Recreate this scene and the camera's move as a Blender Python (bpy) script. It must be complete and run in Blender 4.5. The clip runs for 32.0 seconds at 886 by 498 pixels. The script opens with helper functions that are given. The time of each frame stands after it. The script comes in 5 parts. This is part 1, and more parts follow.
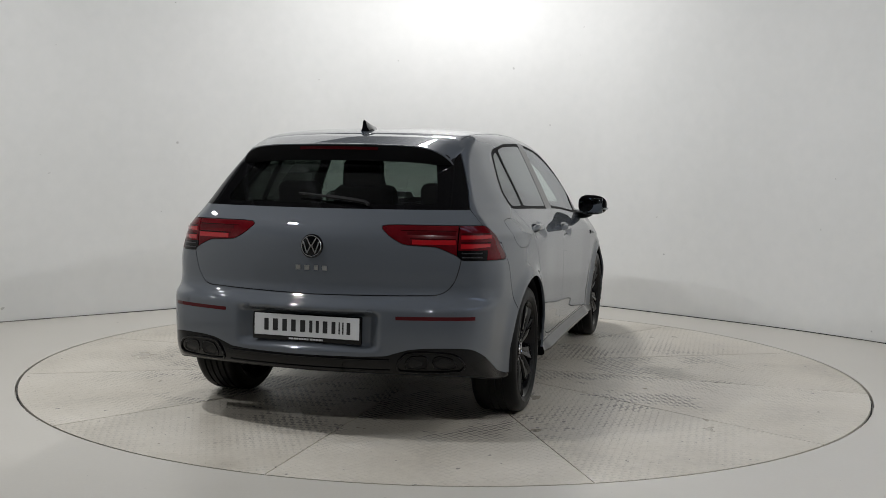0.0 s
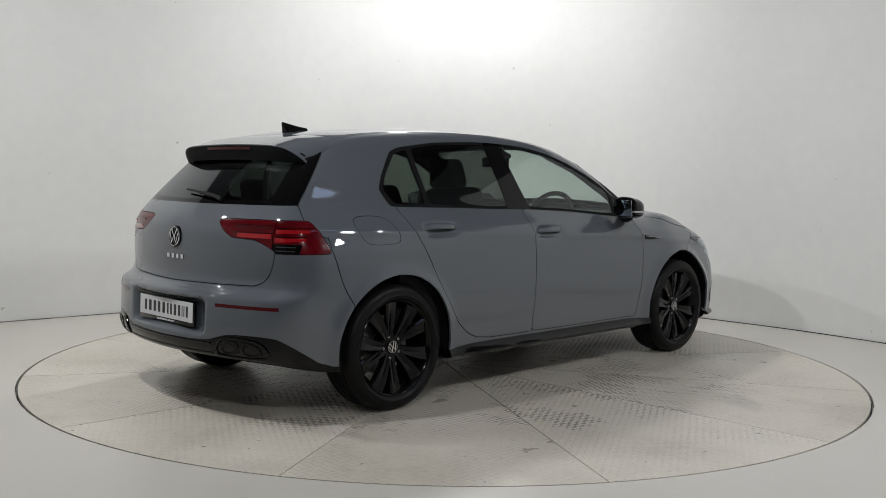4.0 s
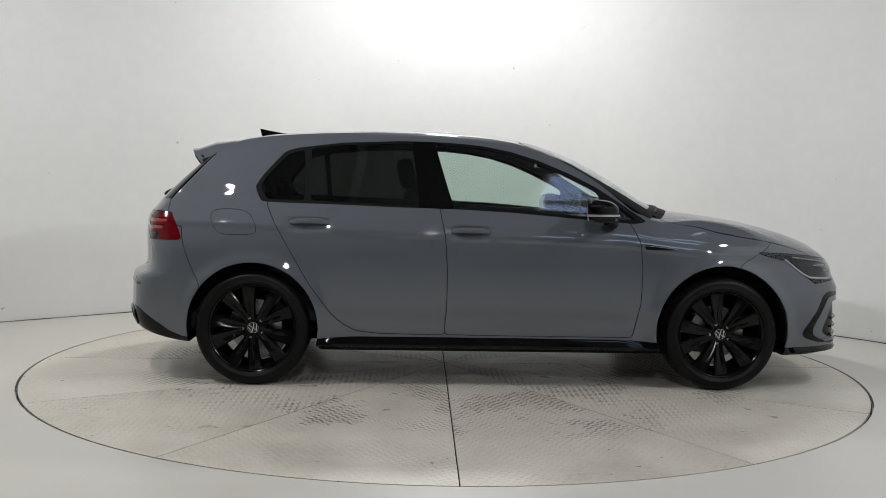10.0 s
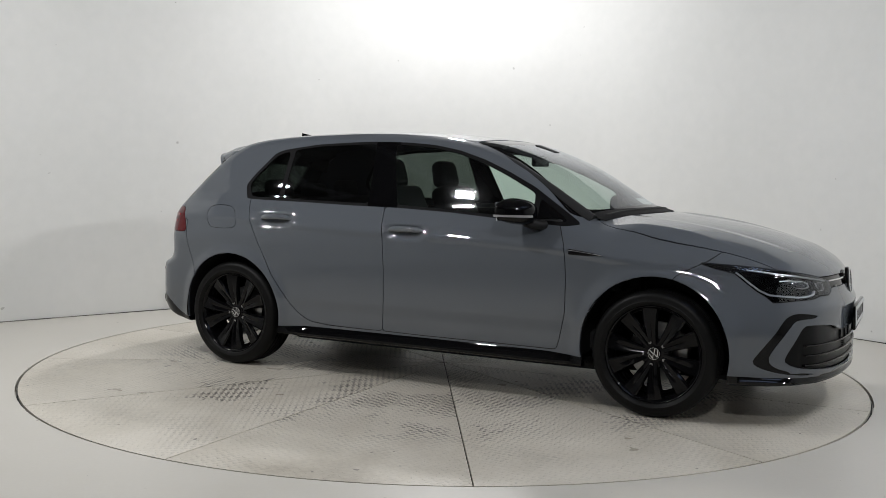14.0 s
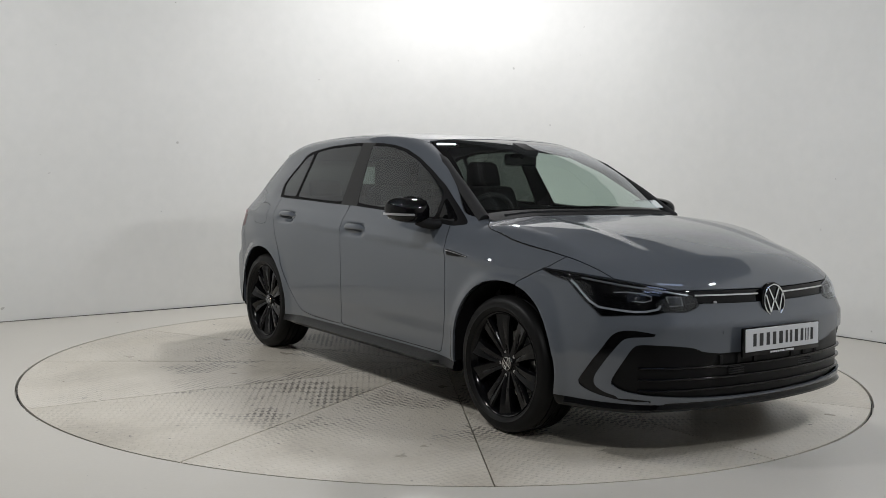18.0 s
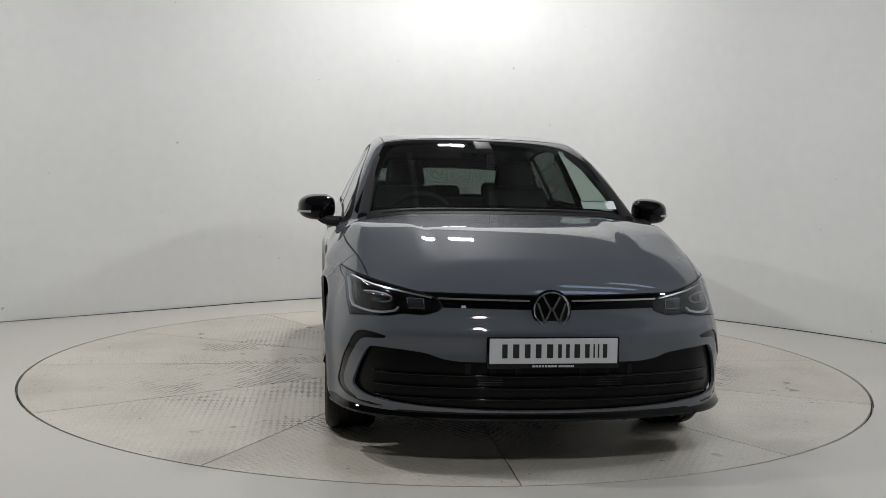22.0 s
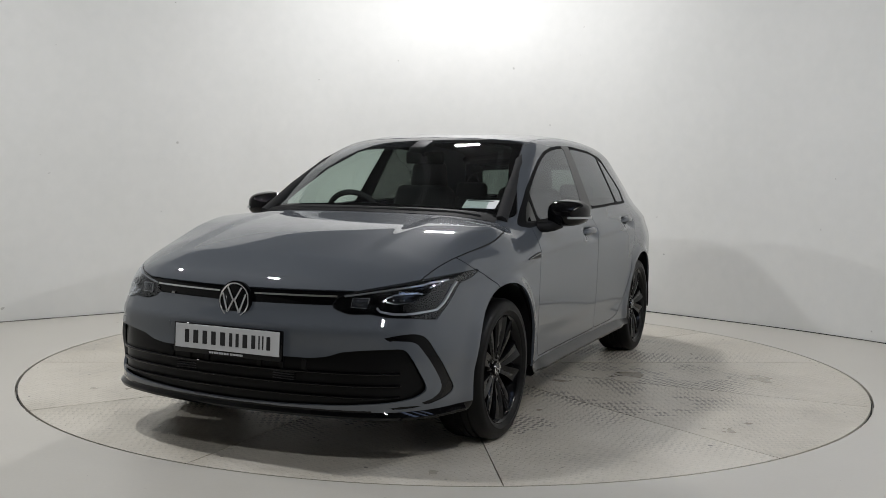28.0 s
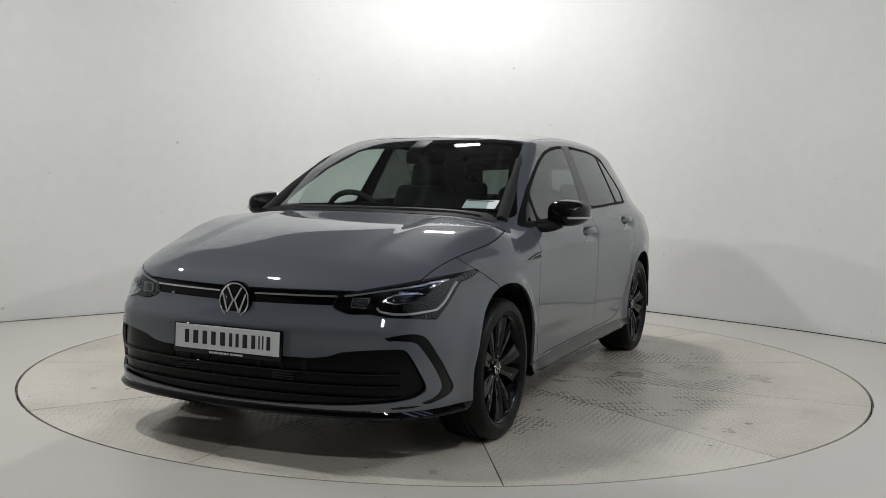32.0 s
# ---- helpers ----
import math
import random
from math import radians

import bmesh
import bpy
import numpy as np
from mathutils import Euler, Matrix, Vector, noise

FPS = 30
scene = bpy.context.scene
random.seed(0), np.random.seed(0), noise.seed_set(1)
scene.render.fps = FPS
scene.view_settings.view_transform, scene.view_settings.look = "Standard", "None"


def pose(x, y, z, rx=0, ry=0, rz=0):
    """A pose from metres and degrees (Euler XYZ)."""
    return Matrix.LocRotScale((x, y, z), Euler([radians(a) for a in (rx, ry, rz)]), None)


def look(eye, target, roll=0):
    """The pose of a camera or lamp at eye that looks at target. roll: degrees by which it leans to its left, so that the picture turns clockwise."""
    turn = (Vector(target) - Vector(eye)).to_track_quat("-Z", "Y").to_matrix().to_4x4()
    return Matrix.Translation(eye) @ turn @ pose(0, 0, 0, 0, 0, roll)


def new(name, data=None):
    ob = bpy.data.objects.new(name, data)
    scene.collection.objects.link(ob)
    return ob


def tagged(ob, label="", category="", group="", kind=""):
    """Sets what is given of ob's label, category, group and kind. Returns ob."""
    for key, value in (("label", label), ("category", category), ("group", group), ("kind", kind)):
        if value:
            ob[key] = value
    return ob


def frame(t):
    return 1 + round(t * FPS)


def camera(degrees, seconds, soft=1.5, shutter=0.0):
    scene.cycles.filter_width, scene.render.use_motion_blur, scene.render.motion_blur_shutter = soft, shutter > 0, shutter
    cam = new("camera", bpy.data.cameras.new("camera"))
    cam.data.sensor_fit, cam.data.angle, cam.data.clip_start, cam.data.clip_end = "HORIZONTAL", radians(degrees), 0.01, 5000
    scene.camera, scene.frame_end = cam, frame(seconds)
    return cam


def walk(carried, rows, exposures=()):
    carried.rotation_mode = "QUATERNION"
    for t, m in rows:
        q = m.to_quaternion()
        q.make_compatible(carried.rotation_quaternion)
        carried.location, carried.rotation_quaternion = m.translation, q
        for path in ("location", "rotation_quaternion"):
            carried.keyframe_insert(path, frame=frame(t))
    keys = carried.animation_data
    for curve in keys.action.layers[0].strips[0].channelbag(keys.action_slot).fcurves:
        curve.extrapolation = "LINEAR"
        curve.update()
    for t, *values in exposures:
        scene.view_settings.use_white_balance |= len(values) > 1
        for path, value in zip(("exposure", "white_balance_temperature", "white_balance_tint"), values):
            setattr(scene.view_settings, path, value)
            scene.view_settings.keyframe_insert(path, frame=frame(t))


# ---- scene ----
# A car on a slow turntable in a white photo booth; the camera stands still.
cam = camera(48.9, 32.0, soft=0.72)
EYE = Vector((0.0, -6.139, 1.174))
_yaw, _pitch = radians(0.198), radians(-4.19)
AIM = EYE + Vector((-math.sin(_yaw) * math.cos(_pitch), math.cos(_yaw) * math.cos(_pitch), math.sin(_pitch)))
walk(cam, [(0, look(EYE, AIM, 1.032)), (32.0, look(EYE, AIM, 1.032))], exposures=[(0, 0.07), (2.0, 0.10), (5.5, 0.17), (9.0, 0.24), (12.0, 0.25), (15.0, 0.20), (19.0, 0.09), (23.0, 0.04), (26.0, 0.07), (28.0, 0.10), (32.0, 0.10)])

# ---- light ----
world = bpy.data.worlds.new("world")
scene.world = world
world.use_nodes = True
world.node_tree.nodes["Background"].inputs[0].default_value = (0.75, 0.82, 0.9, 1)
world.node_tree.nodes["Background"].inputs[1].default_value = 0.02


def lamp(name, eye, target, sx, sy, watts, colour=(1, 1, 1), spread=180):
    data = bpy.data.lights.new(name, "AREA")
    data.shape, data.size, data.size_y, data.energy, data.color = "RECTANGLE", sx, sy, watts, colour
    data.spread = radians(spread)
    ob = new(name, data)
    ob.matrix_world = look(eye, target)
    return ob


# floodlight hung close to the back wall, and floodlights on both sides behind the camera
LAMPS = [
    ("wall_floodlight", (0.03, 2.62, 3.72), (0.03, 0.4, 0.0), 0.34, 0.18, 70, (0.99, 0.985, 1.0)),
    ("side_floodlight_a", (-2.2, -2.1, 3.2), (-0.3, -0.6, 0.3), 0.17, 0.075, 39, (0.985, 0.99, 1.0)),
    ("side_floodlight_b", (-3.6, -0.6, 3.15), (0, 0, 0.6), 0.17, 0.075, 28, (0.985, 0.99, 1.0)),
    ("side_floodlight_c", (3.2, -2.6, 3.05), (-1.8, 0.5, 1.0), 0.17, 0.075, 24, (0.985, 0.99, 1.0)),
    ("side_floodlight_d", (3.35, -1.7, 3.05), (-1.8, 0.5, 1.0), 0.17, 0.075, 16, (0.985, 0.99, 1.0)),
    ("front_floodlight", (0.3, -5.6, 3.3), (0, 0, 0.6), 0.26, 0.10, 42, (0.985, 0.99, 1.0)),
]
for nm, a, b, sx, sy, w, col in LAMPS:
    lamp(nm, a, b, sx, sy, w, col)


# ---- materials ----
def material(name, colour, rough=0.5, metal=0.0, coat=0.0, spec=0.5, emit=None, emit_strength=0.0):
    m = bpy.data.materials.new(name)
    m.use_nodes = True
    b = m.node_tree.nodes["Principled BSDF"]
    b.inputs["Base Color"].default_value = (*colour, 1)
    b.inputs["Roughness"].default_value = rough
    b.inputs["Metallic"].default_value = metal
    b.inputs["Coat Weight"].default_value = coat
    b.inputs["Coat Roughness"].default_value = 0.04
    b.inputs["Specular IOR Level"].default_value = spec
    if emit:
        b.inputs["Emission Color"].default_value = (*emit, 1)
        b.inputs["Emission Strength"].default_value = emit_strength
    return m


class Nodes:
    """Short hand for building node trees."""

    def __init__(self, m):
        self.t, self.n = m.node_tree, m.node_tree.nodes
        self.b = self.n["Principled BSDF"]

    def link(self, a, b):
        self.t.links.new(a, b)

    def math(self, op, a, b=0.0, c=None):
        node = self.n.new("ShaderNodeMath")
        node.operation = op
        for k, v in enumerate((a, b, c)):
            if v is None:
                continue
            if isinstance(v, (int, float)):
                node.inputs[k].default_value = v
            else:
                self.link(v, node.inputs[k])
        return node.outputs[0]

    def coords(self, kind="Object"):
        return self.n.new("ShaderNodeTexCoord").outputs[kind]

    def noise(self, vec, scale, detail=4.0, rough=0.55):
        node = self.n.new("ShaderNodeTexNoise")
        self.link(vec, node.inputs["Vector"])
        node.inputs["Scale"].default_value = scale
        node.inputs["Detail"].default_value = detail
        node.inputs["Roughness"].default_value = rough
        return node.outputs["Fac"]

    def ramp(self, fac, stops):
        node = self.n.new("ShaderNodeValToRGB")
        self.link(fac, node.inputs[0])
        while len(node.color_ramp.elements) < len(stops):
            node.color_ramp.elements.new(0.5)
        for e, (p, c) in zip(node.color_ramp.elements, stops):
            e.position = p
            e.color = (*c, 1) if not isinstance(c, (int, float)) else (c, c, c, 1)
        return node.outputs[0]

    def mix(self, fac, a, b):
        node = self.n.new("ShaderNodeMix")
        node.data_type = "RGBA"
        for socket, v in ((node.inputs[0], fac), (node.inputs[6], a), (node.inputs[7], b)):
            if isinstance(v, (int, float)):
                socket.default_value = v
            elif isinstance(v, tuple):
                socket.default_value = (*v, 1)
            else:
                self.link(v, socket)
        return node.outputs[2]

    def bump(self, height, strength, distance):
        node = self.n.new("ShaderNodeBump")
        node.inputs["Strength"].default_value = strength
        node.inputs["Distance"].default_value = distance
        self.link(height, node.inputs["Height"])
        self.link(node.outputs[0], self.b.inputs["Normal"])


def varied(name, low, high, scale, rough=(0.5, 0.7), bump=0.0, detail=5.0, **kw):
    """A material whose colour and gloss wander between two values at two scales."""
    m = material(name, high, rough[0], **kw)
    k = Nodes(m)
    co = k.coords()
    big, fine = k.noise(co, scale, detail), k.noise(co, scale * 14, 3.0)
    f = k.math("ADD", k.math("MULTIPLY", big, 0.65), k.math("MULTIPLY", fine, 0.35))
    k.link(k.ramp(f, [(0.33, low), (0.67, high)]), k.b.inputs["Base Color"])
    k.link(k.ramp(f, [(0.3, rough[0]), (0.7, rough[1])]), k.b.inputs["Roughness"])
    if bump:
        k.bump(fine, bump, 0.002)
    return m


def glass_material(name, tint, gloss=0.02):
    m = bpy.data.materials.new(name)
    m.use_nodes = True
    t = m.node_tree
    t.nodes.remove(t.nodes["Principled BSDF"])
    mix, tr, gl, lw, p5, ma = (t.nodes.new(n) for n in ("ShaderNodeMixShader", "ShaderNodeBsdfTransparent", "ShaderNodeBsdfGlossy", "ShaderNodeLayerWeight", "ShaderNodeMath", "ShaderNodeMath"))
    tr.inputs["Color"].default_value = (*tint, 1)
    gl.inputs["Roughness"].default_value = gloss
    gl.inputs["Color"].default_value = (0.95, 0.97, 1.0, 1)
    lw.inputs["Blend"].default_value = 0.5
    p5.operation, ma.operation = "POWER", "MULTIPLY_ADD"
    p5.inputs[1].default_value = 4.6
    ma.inputs[1].default_value, ma.inputs[2].default_value = 0.9, 0.065
    t.links.new(lw.outputs["Facing"], p5.inputs[0])
    t.links.new(p5.outputs[0], ma.inputs[0])
    t.links.new(ma.outputs[0], mix.inputs[0])
    t.links.new(tr.outputs[0], mix.inputs[1])
    t.links.new(gl.outputs[0], mix.inputs[2])
    t.links.new(mix.outputs[0], t.nodes["Material Output"].inputs["Surface"])
    return m


def booth_paint():
    """White wall paint with a faint mottle and a few small dark marks."""
    m = material("white_wall_paint", (0.8, 0.8, 0.78), 0.6)
    k = Nodes(m)
    co = k.coords()
    big, fine = k.noise(co, 0.7, 5), k.noise(co, 9.8, 3)
    f = k.math("ADD", k.math("MULTIPLY", big, 0.65), k.math("MULTIPLY", fine, 0.35))
    marks = k.ramp(k.noise(co, 11, 1), [(0.80, 0.0), (0.815, 0.45)])
    k.link(k.mix(marks, k.ramp(f, [(0.33, (0.76, 0.765, 0.745)), (0.67, (0.82, 0.82, 0.80))]), (0.25, 0.24, 0.22)), k.b.inputs["Base Color"])
    k.link(k.ramp(f, [(0.3, 0.55), (0.7, 0.7)]), k.b.inputs["Roughness"])
    k.bump(fine, 0.05, 0.002)
    return m


WALL = booth_paint()
# grey kept dark to stand for an unlit hall in the car's reflections
BACK = varied("darkened_hall_grey", (0.16, 0.165, 0.17), (0.22, 0.225, 0.23), 0.5, (0.6, 0.8))
BLUE_GLOW = material("bluish_glow", (0.1, 0.1, 0.1), 0.5, 0, 0, 0.5, (0.50, 0.64, 1.0), 2.6)
CEILING = varied("dark_ceiling", (0.10, 0.10, 0.10), (0.14, 0.14, 0.14), 0.7, (0.8, 0.9))
DARK_GAP = material("dark_gap", (0.02, 0.02, 0.02), 0.9)


def uneven_joint():
    """A narrow joint, dark in some stretches and pale in others."""
    m = material("dark_and_pale_joint", (0.1, 0.1, 0.1), 0.9)
    k = Nodes(m)
    co = k.coords()
    f = k.math("ADD", k.math("MULTIPLY", k.noise(co, 0.55, 2), 0.7), k.math("MULTIPLY", k.noise(co, 9, 3), 0.3))
    k.link(k.ramp(f, [(0.44, (0.02, 0.02, 0.019)), (0.50, (0.16, 0.15, 0.135)), (0.58, (0.46, 0.44, 0.40))]), k.b.inputs["Base Color"])
    return m


JOINT = uneven_joint()
PAINT = material("grey_car_paint", (0.083, 0.0925, 0.1065), 0.5, 0.0, 1.0, 0.06)
PAINT.node_tree.nodes["Principled BSDF"].inputs["Coat IOR"].default_value = 1.65
PAINT.node_tree.nodes["Principled BSDF"].inputs["Coat Roughness"].default_value = 0.012
GLOSS_BLACK = material("gloss_black", (0.0022, 0.0022, 0.0026), 0.03, 0.0, 0.0, 0.26)
BLACK = varied("black_plastic", (0.006, 0.006, 0.0065), (0.011, 0.011, 0.0115), 9, (0.5, 0.65), 0.1, spec=0.2)
RUBBER = varied("tyre_rubber", (0.004, 0.004, 0.004), (0.006, 0.006, 0.006), 14, (0.38, 0.52), 0.15, spec=0.14)
RIM_BLACK = material("gloss_black_alloy", (0.0025, 0.0025, 0.003), 0.13, 0.0, 0.0, 0.22)
STEEL = varied("brushed_steel", (0.30, 0.30, 0.30), (0.45, 0.45, 0.45), 30, (0.3, 0.45), 0.1, metal=1.0)
MATT_BLACK = material("matt_black_seal", (0.004, 0.004, 0.0045), 0.6, 0.0, 0.0, 0.08)
MIRROR = material("mirror_glass", (0.55, 0.58, 0.62), 0.03, 1.0)
CHROME = material("chrome", (0.82, 0.83, 0.84), 0.12, 1.0)
WHITE_PLASTIC = material("white_number_plate", (0.56, 0.57, 0.58), 0.35)
VOID = material("black_intake_mesh", (0.003, 0.003, 0.0033), 0.3, 0.0, 0.0, 0.16)
SLAT = material("satin_black_slat", (0.003, 0.003, 0.0035), 0.10, 0.0, 0.0, 0.3)
GLASS_CLEAR = glass_material("green_tinted_glass", (0.73, 0.83, 0.78))
GLASS_DARK = glass_material("privacy_glass", (0.105, 0.12, 0.11))
GLASS_REAR = glass_material("tinted_rear_glass", (0.16, 0.19, 0.175))
GLASS_SCREEN = glass_material("windscreen_glass", (0.70, 0.77, 0.735))
LENS = glass_material("clear_lens", (0.72, 0.74, 0.76))
RED_LENS = varied("red_lens", (0.045, 0.001, 0.0025), (0.10, 0.002, 0.005), 7, (0.10, 0.14), 0.0, spec=0.3)
DEEP_RED = varied("deep_red_lens", (0.05, 0.0015, 0.003), (0.10, 0.003, 0.006), 7, (0.10, 0.14), 0.0, spec=0.3)
DARK_RED = material("dark_red_lens", (0.06, 0.003, 0.005), 0.12, 0.0, 0.0, 0.3)
CABIN = varied("dark_cabin_cloth", (0.006, 0.006, 0.0065), (0.011, 0.011, 0.012), 22, (0.8, 0.95), 0.2)


# ---- building helpers ----
def mesh_of(name, verts, faces, normals=None, smooth=True):
    me = bpy.data.meshes.new(name)
    me.from_pydata([tuple(map(float, v)) for v in verts], [], [tuple(map(int, f)) for f in faces])
    me.update()
    if smooth:
        me.polygons.foreach_set("use_smooth", [True] * len(me.polygons))
    if normals is not None:
        me.normals_split_custom_set_from_vertices([tuple(map(float, n)) for n in normals])
    return me


def piece(name, data, mat, parent=None, label=""):
    ob = new(name, data)
    if mat and not data.materials:
        data.materials.append(mat)
    if parent:
        ob.parent = parent
    if label:
        ob["label"] = label
    return ob


def part(name, bm, mat, parent=None, label="", smooth=True, angle=40):
    me = bpy.data.meshes.new(name)
    bm.normal_update()
    if smooth:
        for f in bm.faces:
            f.smooth = True
        for e in bm.edges:
            e.smooth = not (len(e.link_faces) == 2 and e.calc_face_angle(0) > radians(angle))
    bm.to_mesh(me)
    bm.free()
    return piece(name, me, mat, parent, label)


def box(bm, centre, size, m=None, bevel=0.0, segments=2):
    r = bmesh.ops.create_cube(bm, size=1.0, matrix=(m or Matrix()) @ Matrix.Translation(centre) @ Matrix.Diagonal((*size, 1)))
    if bevel:
        edges = list({e for v in r["verts"] for e in v.link_edges})
        bmesh.ops.bevel(bm, geom=edges, offset=bevel, segments=segments, profile=0.5, affect="EDGES")
    return r


def cyl(bm, m, r1, r2, depth, seg=24):
    return bmesh.ops.create_cone(bm, cap_ends=True, segments=seg, radius1=r1, radius2=r2, depth=depth, matrix=m)


def lathe(profile, seg, axis_m=None, closed=False):
    """Turns a profile of (radius, height) about z."""
    bm = bmesh.new()
    rows = []
    for k in range(seg):
        a = 2 * math.pi * k / seg
        rows.append([bm.verts.new((r * math.cos(a), r * math.sin(a), h)) for r, h in profile])
    n = len(profile)
    for k in range(seg):
        p, q = rows[k], rows[(k + 1) % seg]
        for j in range(n if closed else n - 1):
            a, b = j, (j + 1) % n
            bm.faces.new((p[a], q[a], q[b], p[b]))
    bmesh.ops.remove_doubles(bm, verts=bm.verts, dist=1e-5)
    bmesh.ops.recalc_face_normals(bm, faces=bm.faces)
    if axis_m:
        bm.transform(axis_m)
    return bm


def prism(points, z0, z1, bevel=0.0):
    """Extrudes a flat outline from z0 to z1."""
    bm = bmesh.new()
    a = [bm.verts.new((x, y, z0)) for x, y in points]
    b = [bm.verts.new((x, y, z1)) for x, y in points]
    n = len(points)
    bm.faces.new(a[::-1])
    bm.faces.new(b)
    for k in range(n):
        bm.faces.new((a[k], a[(k + 1) % n], b[(k + 1) % n], b[k]))
    bmesh.ops.recalc_face_normals(bm, faces=bm.faces)
    if bevel:
        bmesh.ops.bevel(bm, geom=[e for e in bm.edges], offset=bevel, segments=2, profile=0.5, affect="EDGES")
    return bm


def tube(points, radius, seg=8, close=False):
    """A round rod along a path."""
    bm = bmesh.new()
    pts = [Vector(p) for p in points]
    n, rings = len(pts), []
    for k, p in enumerate(pts):
        d = (pts[(k + 1) % n] - pts[k - 1]) if close else (pts[min(k + 1, n - 1)] - pts[max(k - 1, 0)])
        q = d.to_track_quat("Z", "Y").to_matrix()
        rings.append([bm.verts.new(p + q @ Vector((radius * math.cos(a), radius * math.sin(a), 0))) for a in [2 * math.pi * j / seg for j in range(seg)]])
    for k in range(n if close else n - 1):
        p, q = rings[k], rings[(k + 1) % n]
        for j in range(seg):
            bm.faces.new((p[j], p[(j + 1) % seg], q[(j + 1) % seg], q[j]))
    if not close:
        bm.faces.new(rings[0][::-1])
        bm.faces.new(rings[-1])
    bmesh.ops.recalc_face_normals(bm, faces=bm.faces)
    return bm


def pchip(xs, ys, smooth=0.0):
    """A smooth curve through the given knots, as a function of arrays."""
    xs, ys = np.asarray(xs, float), np.asarray(ys, float)
    h, d = np.diff(xs), np.diff(ys) / np.diff(xs)
    m = np.zeros_like(xs)
    m[1:-1] = np.where(d[:-1] * d[1:] > 0, 2 * d[:-1] * d[1:] / np.where(d[:-1] + d[1:] == 0, 1, d[:-1] + d[1:]), 0)
    m[0], m[-1] = d[0], d[-1]
    g = np.arange(xs[0], xs[-1] + 1e-9, 0.004)
    i = np.clip(np.searchsorted(xs, g) - 1, 0, len(h) - 1)
    t = (g - xs[i]) / h[i]
    v = (2 * t**3 - 3 * t**2 + 1) * ys[i] + (t**3 - 2 * t**2 + t) * h[i] * m[i] + (-2 * t**3 + 3 * t**2) * ys[i + 1] + (t**3 - t**2) * h[i] * m[i + 1]
    if smooth:
        n = max(1, int(smooth / 0.004))
        w = np.hanning(2 * n + 3)[1:-1]
        pad = np.r_[v[0] - (v[1] - v[0]) * np.arange(n, 0, -1), v, v[-1] + (v[-1] - v[-2]) * np.arange(1, n + 1)]
        v = np.convolve(pad, w / w.sum(), "valid")
    return lambda x: np.interp(x, g, v)


def chaikin(points, rounds=2):
    p = np.asarray(points, float)
    for _ in range(rounds):
        q = np.roll(p, -1, 0)
        p = np.stack([0.75 * p + 0.25 * q, 0.25 * p + 0.75 * q], 1).reshape(-1, 2)
    return p


def outline_distance(points, u, v):
    """Signed distance to a closed outline, negative inside."""
    p = np.asarray(points, float)
    q = np.roll(p, -1, 0)
    best, inside = np.full(len(u), 1e9), np.zeros(len(u), bool)
    for (ax, ay), (bx, by) in zip(p, q):
        ex, ey = bx - ax, by - ay
        t = np.clip(((u - ax) * ex + (v - ay) * ey) / (ex * ex + ey * ey + 1e-12), 0, 1)
        best = np.minimum(best, (u - ax - t * ex) ** 2 + (v - ay - t * ey) ** 2)
        if ay != by:
            inside ^= ((ay > v) != (by > v)) & (u < ex * (v - ay) / (by - ay) + ax)
    return np.where(inside, -1, 1) * np.sqrt(best)


def line_distance(points, u, v):
    """Signed distance to an open line: negative to its left, walking along it."""
    p = np.asarray(points, float)
    best, sign = np.full(len(u), 1e9), np.ones(len(u))
    for (ax, ay), (bx, by) in zip(p[:-1], p[1:]):
        ex, ey = bx - ax, by - ay
        t = np.clip(((u - ax) * ex + (v - ay) * ey) / (ex * ex + ey * ey), 0, 1)
        d = (u - ax - t * ex) ** 2 + (v - ay - t * ey) ** 2
        s = np.where(ex * (v - ay) - ey * (u - ax) > 0, -1.0, 1.0)
        sign = np.where(d < best - 1e-12, s, sign)
        best = np.minimum(best, d)
    return sign * np.sqrt(best)


def divide(V, T, g):
    """Cuts a triangle mesh along g = 0. Returns the two meshes (g < 0, g > 0)."""
    g = np.where(np.abs(g) < 1e-6, 1e-6, g)
    neg = g < 0
    count = neg[T].sum(1)
    whole_in, whole_out, mixed = T[count == 3], T[count == 0], T[(count == 1) | (count == 2)]
    if len(mixed):
        lone_neg = neg[mixed].sum(1) == 1
        k = np.where(lone_neg, neg[mixed].argmax(1), (~neg[mixed]).argmax(1))
        r = np.arange(len(mixed))
        a, b, c = mixed[r, k], mixed[r, (k + 1) % 3], mixed[r, (k + 2) % 3]
        pairs = np.sort(np.concatenate([np.stack([a, b], 1), np.stack([a, c], 1)]), 1)
        uniq, inv = np.unique(pairs, axis=0, return_inverse=True)
        inv = inv.ravel()
        t = g[uniq[:, 0]] / (g[uniq[:, 0]] - g[uniq[:, 1]])
        fresh = V[uniq[:, 0]] + t[:, None] * (V[uniq[:, 1]] - V[uniq[:, 0]])
        n = len(V)
        V = np.concatenate([V, fresh])
        ab, ac = n + inv[: len(mixed)], n + inv[len(mixed):]
        tip = np.stack([a, ab, ac], 1)
        rest = np.concatenate([np.stack([ab, b, c], 1), np.stack([ab, c, ac], 1)])
        rest_neg = np.concatenate([~lone_neg, ~lone_neg])
        whole_in = np.concatenate([whole_in, tip[lone_neg], rest[rest_neg]])
        whole_out = np.concatenate([whole_out, tip[~lone_neg], rest[~rest_neg]])

    def compact(t):
        used, idx = np.unique(t, return_inverse=True)
        return V[used], idx.reshape(-1, 3)

    return compact(whole_in), compact(whole_out)


